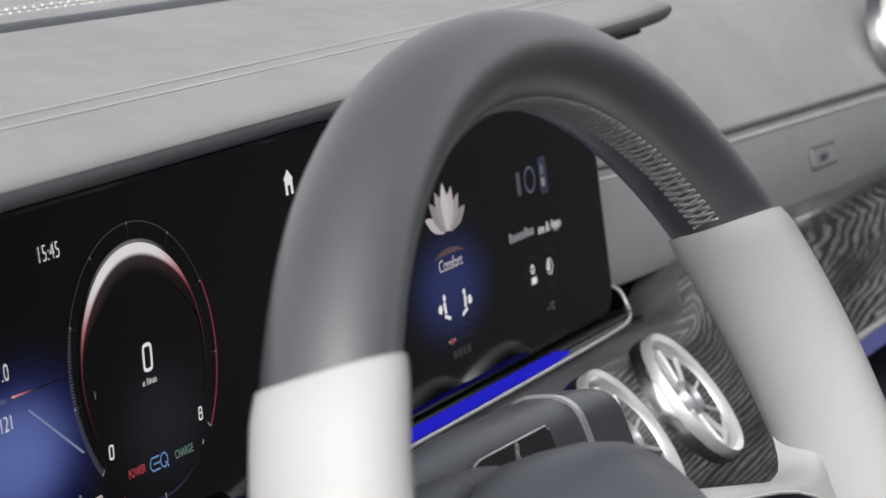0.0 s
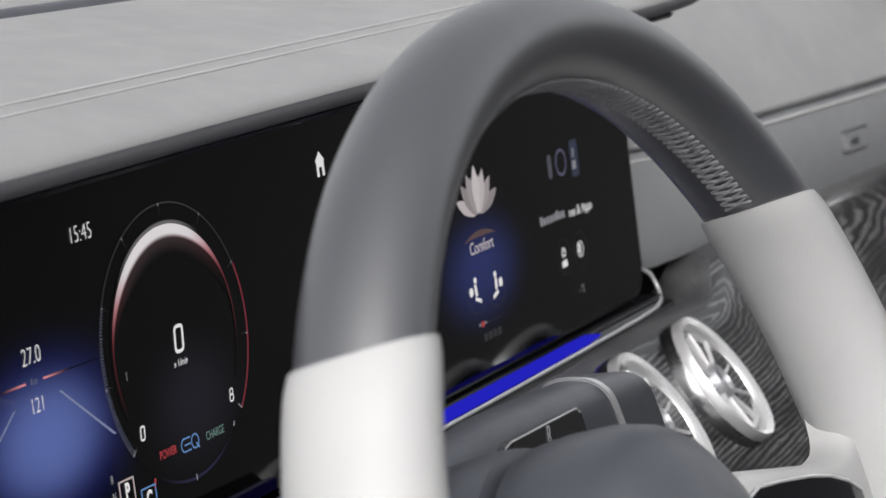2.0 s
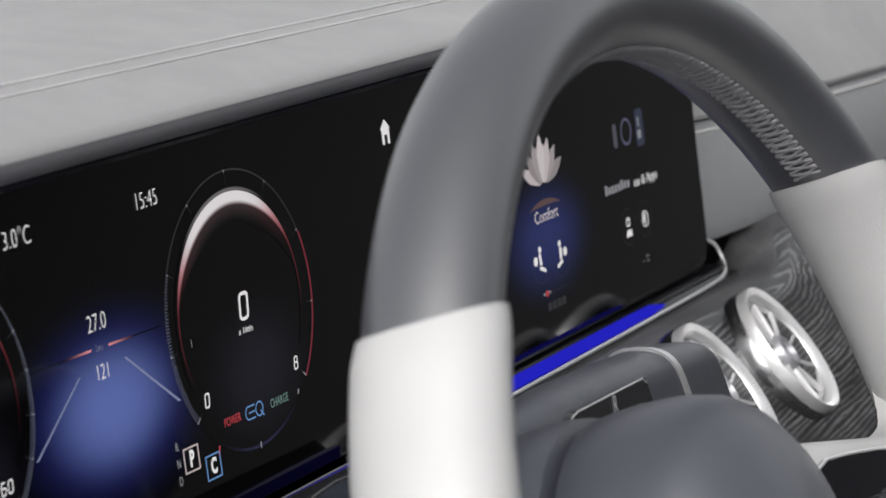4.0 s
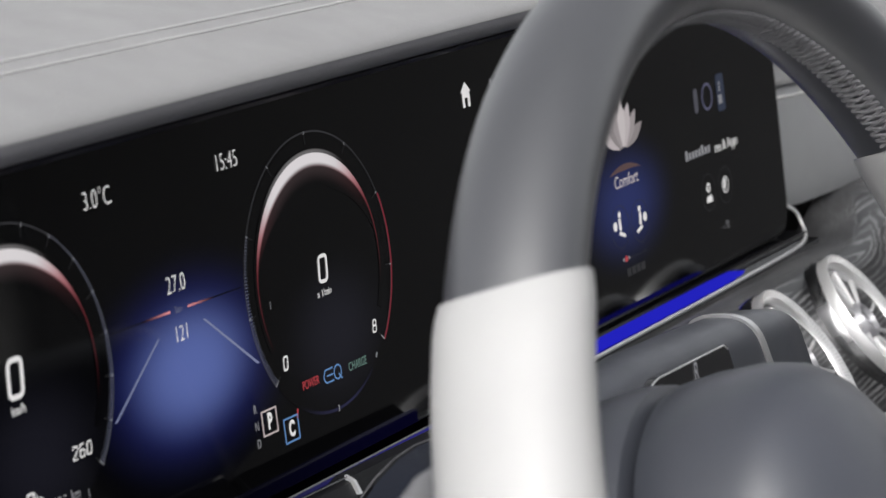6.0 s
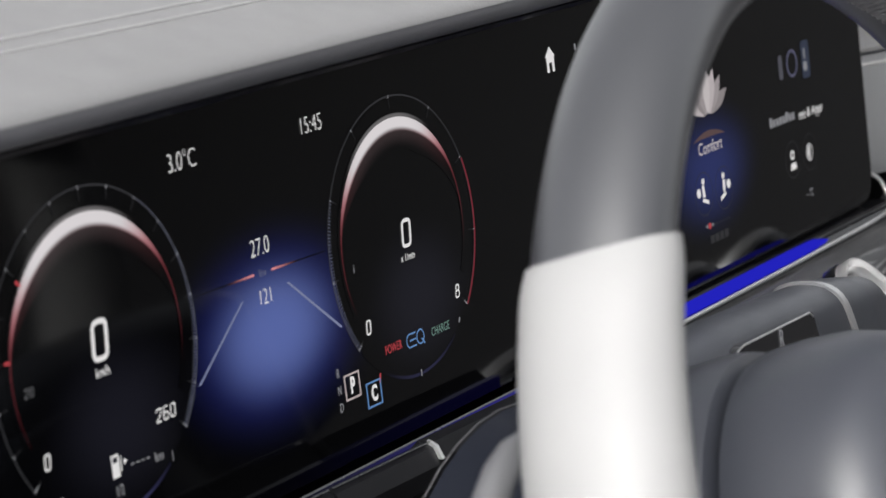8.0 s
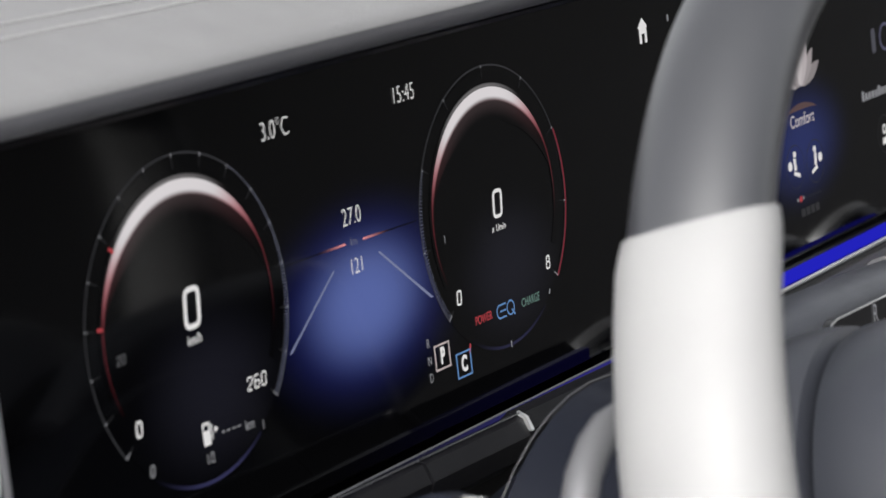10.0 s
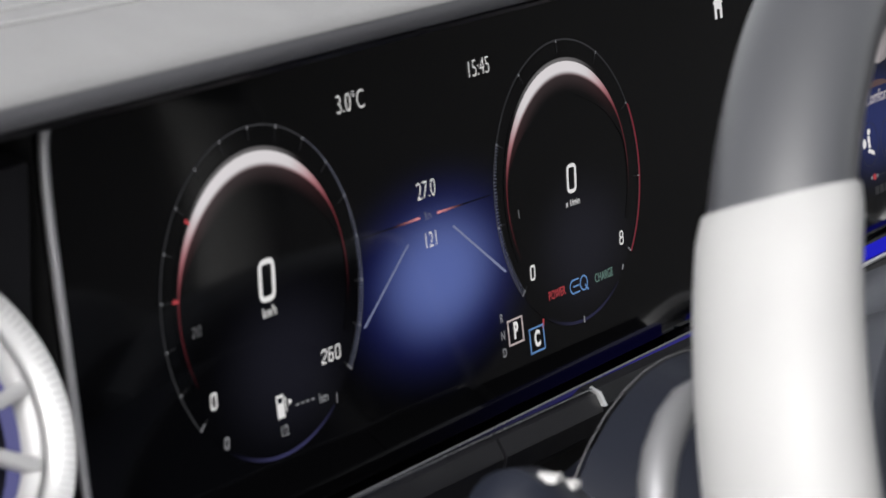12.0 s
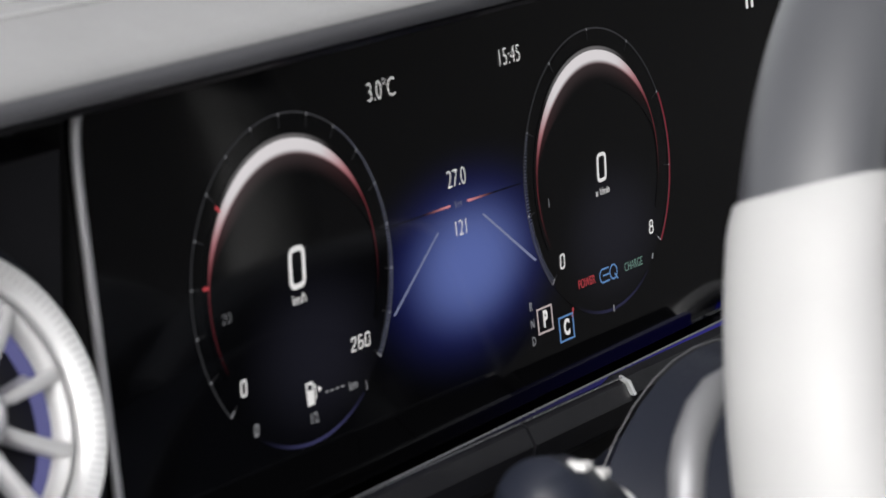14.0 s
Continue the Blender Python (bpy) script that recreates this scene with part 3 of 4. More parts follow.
def dial(cx, right):
    d = part("dial", arc_band(cx, Z0, 0.0478, 0.0484, -130, 130, -0.00016, 90), RING, display, "round dial ring")
    part("dial_face", flat([(cx + 0.0470 * math.sin(radians(k)), Z0 + 0.0470 * math.cos(radians(k))) for k in range(0, 360, 5)], -0.0001), radial_face("dial_face_dark", cx, Z0, 0.045), d)
    part("bright_arc", arc_band(cx, Z0, 0.0300, 0.0424, -118, 118, YS - 0.00006, 110, lambda f: max(0.22, min(1.0, 1.15 * math.cos(radians(236 * f - 118))))), arc_light("dial_arc_light", cx, Z0), d, "white and red light arc")
    if right:
        part("red_zone", arc_band(cx, Z0, 0.0481, 0.0490, 66, 130, YS, 40), glow("red_zone_red", (0.8, 0.1, 0.15), 0.22), d)
    part("lower_arc", arc_band(cx, Z0, 0.0470, 0.0481, 146, 215 if not right else 228, YS, 40), glow_field("dial_ring_blue", (0.3, 0.3, 0.8), 0.10 if not right else 0.05, cx + 0.004, Z0 - 0.048, 0.034, 0.03, 1.0), d)
    bm, fine = bmesh.new(), bmesh.new()

    def tick(b, ang, r0, r1, w):
        t = radians(ang)
        u, n = Vector((math.sin(t), math.cos(t))), Vector((math.cos(t), -math.sin(t)))
        q = [u * r0 - n * w, u * r1 - n * w, u * r1 + n * w, u * r0 + n * w]
        b.faces.new([b.verts.new((cx + p.x, YS - 0.00004, Z0 + p.y)) for p in q])
    dim = bmesh.new()
    for k in range(9 if right else 17):
        a = -130 + (32.5 if right else 16.25) * k
        tick(bm, a, 0.0473, 0.0484, 0.00022)
        tick(dim, a, 0.0440, 0.0473, 0.00018)
    for k in range(86 if not right else 50):
        a = 32.5 + 97.5 * k / 85 if not right else -130 + 65 * k / 49
        reach = 0.0006 + 0.0018 * min(1.0, max(0.0, (abs(a) - 40) / 60))
        tick(fine, a, 0.0484 - reach, 0.0484, 0.00011)
    tagged(part("tick_marks", bm, LIT_GREY, d, smooth=False), kind="stuff")
    tagged(part("tick_tails", dim, TICK_DIM, d, smooth=False), kind="stuff")
    tagged(part("fine_ticks", fine, glow("fine_tick_grey", (0.55, 0.58, 0.8), 0.24), d, smooth=False), kind="stuff")
    for s in (-130, 130):
        bm = bmesh.new()
        tick(bm, s, 0.0458, 0.0484, 0.00028)
        part("end_mark", bm, LIT_GREY, d, smooth=False)
    return d


def write(text, h, x, z, mat, parent, **kw):
    return lettering(text, h, x, YS - 0.00012, z, parent, mat, **kw)


GLYPHS = {
    "0": [([(0, 0), (0.6, 0), (0.6, 1), (0, 1)], True)],
    "2": [([(0, 0.74), (0, 1), (0.6, 1), (0.6, 0.60), (0, 0.10), (0, 0), (0.6, 0)], False)],
    "6": [([(0, 0), (0.6, 0), (0.6, 0.56), (0, 0.56)], True), ([(0.54, 1), (0, 1), (0, 0.3)], False)],
    "8": [([(0, 0), (0.6, 0), (0.6, 0.53), (0, 0.53)], True), ([(0.05, 0.53), (0.55, 0.53), (0.55, 1), (0.05, 1)], True)],
}


def numerals(text, height, x, z, mat, parent, stroke=0.17, wide=0.60, lean=0.10):
    """Square-shouldered italic numerals made of even strokes, their middle at (x, z)."""
    step = height * (wide + 0.36)
    for i, ch in enumerate(text):
        bm = bmesh.new()
        ox = x + (i - (len(text) - 1) / 2) * step
        for pts, closed in GLYPHS[ch]:
            p = [Vector(((q[0] / 0.6 - 0.5) * wide * height, (q[1] - 0.5) * height)) for q in pts]
            if closed:
                line = rounded(p, 0.20 * height)
            else:
                line = rounded([p[0] * 2 - p[1], *p, p[-1] * 2 - p[-2]], [0] + [0] + [0.16 * height if q in (1, 2, 3) and len(p) < 9 else 0 for q in range(1, len(p) - 1)] + [0, 0])[1:-1]
            n = len(line)
            a, b = [], []
            for k, q in enumerate(line):
                before, after = (line[k - 1] if k or closed else q), (line[(k + 1) % n] if k < n - 1 or closed else q)
                t = (after - before).normalized()
                nrm = Vector((-t.y, t.x)) * stroke * height * 0.5
                for side, row in ((1, a), (-1, b)):
                    v = q + nrm * side
                    row.append(bm.verts.new((ox + v.x + lean * v.y, YS - 0.00014, z + v.y)))
            for k in range(n if closed else n - 1):
                j = (k + 1) % n
                bm.faces.new((a[k], a[j], b[j], b[k]))
        part("digit", bm, mat, parent, smooth=False)


left = dial(-0.087, False)
numerals("0", 0.0107, -0.0863, 0.9037, LIT_WHITE, left, 0.155, 0.60)
write("km/h", 0.0030, -0.0868, 0.8945, LIT_WHITE, left, squeeze=0.8)
numerals("260", 0.0038, -0.0597, 0.8757, LIT_WHITE, left, 0.14, 0.58)
numerals("20", 0.0025, -0.1208, 0.8965, TICK_MID, left, 0.15, 0.56)
numerals("0", 0.0042, -0.117, 0.8758, LIT_WHITE, left, 0.17, 0.54)
write("km", 0.0030, -0.0657, 0.8640, LIT_GREY, left, squeeze=0.85)
write("1", 0.0030, -0.0591, 0.8622, LIT_GREY, left, name="digit")
write("1/2", 0.0032, -0.0864, 0.8592, LIT_GREY, left, name="digits")
numerals("0", 0.0030, -0.1135, 0.8628, LIT_GREY, left, 0.18, 0.55)
part("dashes", joined(*[flat([(-0.0795 + 0.0026 * k, 0.8650 - 0.0001 * k), (-0.0780 + 0.0026 * k, 0.8650 - 0.0001 * k), (-0.0780 + 0.0026 * k, 0.8655 - 0.0001 * k), (-0.0795 + 0.0026 * k, 0.8655 - 0.0001 * k)], YS) for k in range(4)]), LIT_GREY, left, smooth=False)
fx, fz = -0.0864, 0.8666
part("fuel_symbol", joined(
    flat([(fx - 0.0022, fz - 0.0034), (fx + 0.0014, fz - 0.0034), (fx + 0.0014, fz + 0.0010), (fx - 0.0022, fz + 0.0010)], YS),
    flat([(fx - 0.0022, fz + 0.0026), (fx + 0.0014, fz + 0.0026), (fx + 0.0014, fz + 0.0034), (fx - 0.0022, fz + 0.0034)], YS),
    flat([(fx - 0.0022, fz + 0.0010), (fx - 0.0015, fz + 0.0010), (fx - 0.0015, fz + 0.0026), (fx - 0.0022, fz + 0.0026)], YS),
    flat([(fx + 0.0007, fz + 0.0010), (fx + 0.0014, fz + 0.0010), (fx + 0.0014, fz + 0.0026), (fx + 0.0007, fz + 0.0026)], YS),
    flat([(fx + 0.0020, fz - 0.0020), (fx + 0.0025, fz - 0.0020), (fx + 0.0025, fz + 0.0024), (fx + 0.0020, fz + 0.0024)], YS),
    flat([(fx + 0.0036, fz - 0.0006), (fx + 0.0054, fz + 0.0004), (fx + 0.0036, fz + 0.0014)], YS)), LIT_WHITE, left, "white fuel pump symbol", smooth=False)
for a in (-81, -50):
    u, w = Vector((math.sin(radians(a)), math.cos(radians(a)))), Vector((math.cos(radians(a)), -math.sin(radians(a))))
    c = Vector((-0.087, Z0))
    part("red_mark", flat([c + u * 0.0405 - w * 0.0005, c + u * 0.0430 - w * 0.0005, c + u * 0.0430 + w * 0.0005, c + u * 0.0405 + w * 0.0005], YS - 0.00012), LIT_RED, left, smooth=False)

right = dial(0.087, True)
numerals("0", 0.0086, 0.0883, 0.9012, LIT_WHITE, right, 0.145, 0.60)
write("x 1/min", 0.0024, 0.0875, 0.8930, LIT_WHITE, right, lean=0.1, squeeze=0.9)
numerals("8", 0.0043, 0.118, 0.8748, LIT_WHITE, right, 0.14, 0.56)
numerals("0", 0.0044, 0.0574, 0.8752, LIT_WHITE, right, 0.16, 0.56)
write("1", 0.0028, 0.0526, 0.8956, LIT_GREY, right, name="digit")
write("POWER", 0.0030, 0.0715, 0.8651, LIT_RED, right, squeeze=0.75)
write("CHARGE", 0.0030, 0.1035, 0.8645, LIT_TEAL, right, squeeze=0.75)
part("small_mark", flat([(0.0875, 0.8515), (0.0881, 0.8515), (0.0881, 0.8538), (0.0875, 0.8538)], YS), LIT_GREY, right, smooth=False)
part("small_mark", flat([(0.1165, 0.8640), (0.1171, 0.8636), (0.1180, 0.8652), (0.1174, 0.8656)], YS), LIT_GREY, right, smooth=False)
part("red_mark", flat([(0.0600, 0.8560), (0.0608, 0.8556), (0.0618, 0.8586), (0.0610, 0.8590)], YS), LIT_RED, right, smooth=False)
# Blue mark between the two words: three bars and an open ring.
part("blue_mark", joined(
    *[flat([(0.0826, 0.8649 + dz - 0.0003), (0.0868, 0.8649 + dz - 0.0003), (0.0868, 0.8649 + dz + 0.0003), (0.0826, 0.8649 + dz + 0.0003)], YS) for dz in (-0.0022, 0, 0.0022)],
    arc_band(0.0828, 0.8649, 0.0020, 0.0026, 180, 360, YS, 20), arc_band(0.0898, 0.8649, 0.0021, 0.0027, 0, 360, YS, 30),
    flat([(0.0902, 0.8640), (0.0922, 0.8618), (0.0927, 0.8622), (0.0907, 0.8644)], YS)), LIT_BLUE, right, "blue mark", smooth=False)

readout = part("selector_readout", joined(*[flat(q, YS) for q in (
    [(0.0386, 0.8545), (0.0482, 0.8545), (0.0482, 0.8551), (0.0386, 0.8551)], [(0.0386, 0.8625), (0.0482, 0.8625), (0.0482, 0.8631), (0.0386, 0.8631)],
    [(0.0386, 0.8545), (0.0393, 0.8545), (0.0393, 0.8631), (0.0386, 0.8631)], [(0.0475, 0.8545), (0.0482, 0.8545), (0.0482, 0.8631), (0.0475, 0.8631)])]), glow("pink_white", (0.95, 0.8, 0.8), 0.5), display, smooth=False)
write("P", 0.0052, 0.0434, 0.8588, LIT_WHITE, readout, name="letter", bold=0.0003)
for c, z in (("R", 0.8646), ("N", 0.8589), ("D", 0.8532)):
    write(c, 0.0030, 0.0353, z, LIT_GREY, readout, name="letter")
mode = part("mode_frame", joined(*[flat(q, YS) for q in (
    [(0.0514, 0.8488), (0.0610, 0.8488), (0.0610, 0.8494), (0.0514, 0.8494)], [(0.0514, 0.8568), (0.0610, 0.8568), (0.0610, 0.8574), (0.0514, 0.8574)],
    [(0.0514, 0.8488), (0.0521, 0.8488), (0.0521, 0.8574), (0.0514, 0.8574)], [(0.0603, 0.8488), (0.0610, 0.8488), (0.0610, 0.8574), (0.0603, 0.8574)])]), LIT_BLUE, display, "blue frame", smooth=False)
write("C", 0.0050, 0.0562, 0.8531, LIT_WHITE, mode, name="letter", bold=0.0003)
for s, h, x, z in (("27.0", 0.0056, -0.0001, 0.9136), ("121", 0.0050, -0.0002, 0.8979), ("km", 0.0028, -0.0004, 0.9057), ("3.0°C", 0.0058, -0.0353, 0.9467), ("15:45", 0.0056, 0.0372, 0.9463)):
    write(s, h, x, z, LIT_WHITE if h > 0.004 else LIT_GREY, display, squeeze=0.80, bold=-0.00013)

# Lit picture of the central display.
part("blue_field", flat([(0.24, 0.840), (0.400, 0.840), (0.400, 0.920), (0.24, 0.920)], -0.00008), glow_field("tile_blue_glow", (0.13, 0.2, 0.9), 0.11, 0.337, 0.880, 0.062, 0.036, 1.3), display, "blue glow behind the middle tile")


def petal(cx, cz, ang, length, width):
    t = radians(ang)
    u, n = Vector((math.sin(t), math.cos(t))), Vector((math.cos(t), -math.sin(t)))
    prof = [(0, 0.25), (0.3, 0.8), (0.55, 1.0), (0.8, 0.6), (1.0, 0.0)]
    pts = [Vector((cx, cz)) + u * length * f + n * width * w for f, w in prof] + [Vector((cx, cz)) + u * length * f - n * width * w for f, w in prof[-2::-1]]
    return pts


PETAL = glow("petal_white", (1.0, 0.92, 0.93), 0.5)
flower = part("flower_symbol", flat(petal(0.3405, 0.9035, 0, 0.0205, 0.0038), YS - 0.00012), PETAL, display, "white lotus flower symbol", smooth=False)
for i, (ang, ln, w) in enumerate(((-22, 0.0195, 0.0036), (22, 0.0195, 0.0036), (-43, 0.019, 0.0034), (43, 0.019, 0.0034), (-68, 0.0190, 0.0030), (68, 0.0190, 0.0030), (-12, 0.0165, 0.0028), (12, 0.0165, 0.0028), (-55, 0.012, 0.0036), (55, 0.012, 0.0036))):
    part("petal", flat(petal(0.3405 + 0.004 * math.sin(radians(ang)), 0.9030, ang * 0.95, ln, w), YS - 0.00001 - 0.00001 * (10 - i)), glow("petal_tone", (1.0, 0.90, 0.92), (0.30, 0.44, 0.24)[i % 3]), flower, smooth=False)
part("tile_arc", arc_band(0.3394, 0.8560, 0.0375, 0.0402, -24, 24, YS, 24, lambda f: math.sin(math.pi * f)), glow("tile_arc_brown", (0.7, 0.45, 0.45), 0.14), display, "dull red crescent", smooth=False)
write("Comfort", 0.0052, 0.3394, 0.8893, glow("lit_pink_white", (0.95, 0.86, 0.88), 0.5), display, squeeze=0.92)
# Maker's words as a bar, then the plain words.
part("word_bar", joined(*[flat([(0.4035 + 0.0036 * k, 0.8866), (0.4061 + 0.0036 * k, 0.8866), (0.4061 + 0.0036 * k, 0.8898 + (0.0012 if k in (0, 5) else 0)), (0.4035 + 0.0036 * k, 0.8898 + (0.0012 if k in (0, 5) else 0))], YS) for k in range(8)]), LIT_GREY, display, "row of small pale bars", smooth=False)
write("me & Apps", 0.0044, 0.4502, 0.8873, LIT_WHITE, display, squeeze=0.98)


def seat_symbol(cx, cz, flip):
    s = -1 if flip else 1
    c = part("seat_symbol", flat([(cx + 0.0014 * math.sin(radians(k)), cz + 0.0052 + 0.0014 * math.cos(radians(k))) for k in range(0, 360, 30)], YS), LIT_WHITE, display, "white seated figure symbol as plain shapes", smooth=False)
    part("symbol_bar", joined(flat([(cx - s * 0.0012, cz - 0.0012), (cx + s * 0.0012, cz - 0.0016), (cx + s * 0.0006, cz + 0.0036), (cx - s * 0.0016, cz + 0.0036)][::s], YS),
                              flat([(cx - s * 0.0010, cz - 0.0016), (cx + s * 0.0042, cz - 0.0034), (cx + s * 0.0040, cz - 0.0050), (cx - s * 0.0020, cz - 0.0030)][::s], YS),
                              flat([(cx - s * 0.0050 + 0.002 * math.sin(radians(k)), cz + 0.0010 + 0.002 * math.cos(radians(k))) for k in range(0, 360, 30)], YS)), LIT_WHITE, c, smooth=False)
    part("symbol_ring", arc_band(cx, cz, 0.0088, 0.0091, 0, 360, YS, 40), LIT_DIM, c, smooth=False)


seat_symbol(0.3289, 0.8711, False)
seat_symbol(0.3492, 0.8702, True)
part("page_dots", joined(*[flat([(0.3287 + 0.0028 * k + 0.0008 * math.sin(radians(q)), 0.8573 + 0.0008 * math.cos(radians(q))) for q in range(0, 360, 45)], YS) for k in (0, 2)]), LIT_GREY, display, smooth=False)
part("page_dot", flat([(0.3315 + 0.0014 * math.sin(radians(q)), 0.8572 + 0.0014 * math.cos(radians(q))) for q in range(0, 360, 45)], YS), LIT_RED, display, smooth=False)
part("page_dots", joined(*[flat([(0.3371 + 0.0028 * k + 0.0005 * math.sin(radians(q)), 0.8570 + 0.0005 * math.cos(radians(q))) for q in range(0, 360, 45)], YS) for k in range(6)]), LIT_DIM, display, smooth=False)
part("dim_bars", joined(*[flat([(0.3310 + 0.0048 * k, 0.8496), (0.3348 + 0.0048 * k, 0.8496), (0.3348 + 0.0048 * k, 0.8530), (0.3310 + 0.0048 * k, 0.8530)], YS) for k in range(4)]), LIT_DIM, display, "unreadable dim bars", smooth=False)
tile = part("apps_tile", arc_band(0.4342, 0.9112, 0.0050, 0.0062, 0, 360, YS, 40), glow("tile_grey_blue", (0.45, 0.45, 0.7), 0.22), display, "small grey and blue app pictures", smooth=False)
part("tile_card", flat(rounded([(0.4455, 0.9025), (0.4545, 0.9025), (0.4545, 0.9195), (0.4455, 0.9195)], 0.002), YS), glow("card_blue", (0.3, 0.36, 0.55), 0.12), tile, smooth=False)
part("tile_card", flat(rounded([(0.4190, 0.9055), (0.4232, 0.9055), (0.4232, 0.9165), (0.4190, 0.9165)], 0.002), YS), glow("card_pale", (0.5, 0.5, 0.6), 0.16), tile, smooth=False)
part("tile_light", flat([(0.4468, 0.9060), (0.4508, 0.9060), (0.4508, 0.9100), (0.4468, 0.9100)], YS - 0.00012), LIT_GREY, tile, smooth=False)
part("tile_light", flat([(0.4480, 0.9115), (0.4496, 0.9115), (0.4496, 0.9160), (0.4480, 0.9160)], YS - 0.00012), LIT_GREY, tile, smooth=False)
for cx, cz, kind in ((0.4251, 0.8693, 0), (0.4449, 0.8695, 1)):
    c = part("menu_symbol", joined(arc_band(cx, cz + 0.002, 0.0012, 0.0022, 0, 360, YS, 24), flat([(cx - 0.003, cz - 0.0046), (cx + 0.0036, cz - 0.0046), (cx + 0.0030, cz - 0.0014), (cx - 0.0024, cz - 0.0018)], YS)) if kind == 0 else
             joined(arc_band(cx, cz, 0.0032, 0.0038, 0, 360, YS, 30), flat([(cx - 0.0025, cz - 0.001), (cx, cz - 0.0025), (cx + 0.0005, cz + 0.002), (cx - 0.0015, cz + 0.003)], YS)), LIT_WHITE, display, "white menu symbol", smooth=False)
    part("symbol_ring", arc_band(cx, cz, 0.0080, 0.0083, 0, 360, YS, 40), LIT_DIM, c, smooth=False)
write("- - °C", 0.0034, 0.4405, 0.8514, LIT_GREY, display)
part("home_symbol", joined(flat([(0.2030, 0.9395), (0.2048, 0.9395), (0.2048, 0.9430), (0.2072, 0.9430), (0.2072, 0.9395), (0.2090, 0.9395), (0.2090, 0.9455), (0.2030, 0.9455)], YS), flat([(0.2020, 0.9452), (0.2100, 0.9452), (0.2060, 0.9490)], YS)), LIT_WHITE, display, "white house symbol", smooth=False)
part("small_mark", flat([(0.2265, 0.9450), (0.2277, 0.9450), (0.2277, 0.9475), (0.2265, 0.9475)], YS), LIT_GREY, display, smooth=False)


# ---- steering wheel ----
WC, WT, WR = Vector((-0.0026, -0.2177, 0.819)), radians(12.9), 0.1823
WX, WV = Vector((1, 0, 0)), Vector((0, math.sin(WT), math.cos(WT)))
WN = WX.cross(WV)  # towards the driver: minus y
WHEEL = Matrix(((WX.x, WV.x, WN.x, WC.x), (WX.y, WV.y, WN.y, WC.y), (WX.z, WV.z, WN.z, WC.z), (0, 0, 0, 1)))


def rim_point(ang, phi, ra, ax):
    t = radians(ang)
    u = WX * math.cos(t) + WV * math.sin(t)
    return WC + u * (WR + ra * math.cos(phi)) + WN * ax * math.sin(phi)


def rim_arc(a0, a1, ra=0.0138, ax=0.018, steps=60, swell=0.0, lip=0.0, slant0=0.0, slant1=0.0):
    """An arc of the rim; its ends slant, so that they lie further round on the outer side."""
    secs = []
    for k in range(steps + 1):
        f = k / steps
        e = min(f, 1 - f) * steps
        s = 1.0 + swell * math.sin(math.pi * f)
        if lip and e < 1.5:
            s *= 1 - lip * (1.5 - e) / 1.5
        secs.append([rim_point(a0 + slant0 * math.cos(2 * math.pi * q / 28) * (1 - f) + (a1 + slant1 * math.cos(2 * math.pi * q / 28) - a0) * f, 2 * math.pi * q / 28, ra * s, ax * s) for q in range(28)])
    return loft(secs)


wheel = thing("steering_wheel", tuple(WC), "two-tone steering wheel with dark grey rim and white grips", "steering wheel")
part("upper_rim", rim_arc(37, 138.8, steps=90, slant0=-4, slant1=2.6), DARK, wheel, "dark grey leather upper rim")
for a0, a1, s0, s1 in ((-38, 37, 0, -4), (138.8, 218, 2.6, 0)):
    part("grip", rim_arc(a0, a1, 0.0146, 0.0205, 60, 0.03, 0.05, s0, s1), WHITE, wheel, "white leather grip")
part("lower_rim", rim_arc(218, 322, steps=60), DARK, wheel)
bm = bmesh.new()
for k in range(84):
    for phi0, phi1, da in ((2.80, 3.28, 1.0), (3.28, 2.80, 1.0)):
        a = 42 + 94 * k / 83
        p = [rim_point(a + da * f, phi0 + (phi1 - phi0) * f, 0.0145, 0.0188) for f in (0, 0.5, 1)]
        piece = tube(p, 0.0006, 5)
        me = bpy.data.meshes.new("temporary")
        piece.to_mesh(me)
        piece.free()
        bm.from_mesh(me)
        bpy.data.meshes.remove(me)
tagged(part("stitching", bm, GREY_THREAD, wheel, "grey cross stitching along the inner rim"), kind="stuff")


def pad_section(scale, depth, n=48, wx=0.0592, wv=0.0657):
    out = []
    for k in range(n):
        t = 2 * math.pi * k / n
        c, s = math.cos(t), math.sin(t)
        e = 2 / 1.95
        x, v = wx * scale * math.copysign(abs(c) ** e, c), wv * scale * math.copysign(abs(s) ** e, s)
        out.append(WC + WX * (x + 0.004) + WV * (v + 0.0075) + WN * depth)
    return out


part("hub", loft([pad_section(s, d) for s, d in ((0.85, -0.078), (0.97, -0.068), (0.985, -0.052), (0.97, -0.0445), (0.90, -0.043))]), DARK_TRIM, wheel)
part("airbag_cover", loft([pad_section(s, d) for s, d in ((0.88, -0.042), (0.935, -0.0405), (0.955, -0.036), (0.965, -0.026), (0.955, -0.012), (0.92, -0.003), (0.85, 0.0035), (0.74, 0.0090), (0.5, 0.0160), (0.25, 0.0195), (0.04, 0.0205))]), DARK_TRIM, wheel, "domed dark grey airbag cover")


# Grey for a tube that draws the highlight along the paddle's edge.
PADDLE_GLINT = material("paddle_highlight_grey", (0.20, 0.20, 0.212), 0.45, metal=0.4)


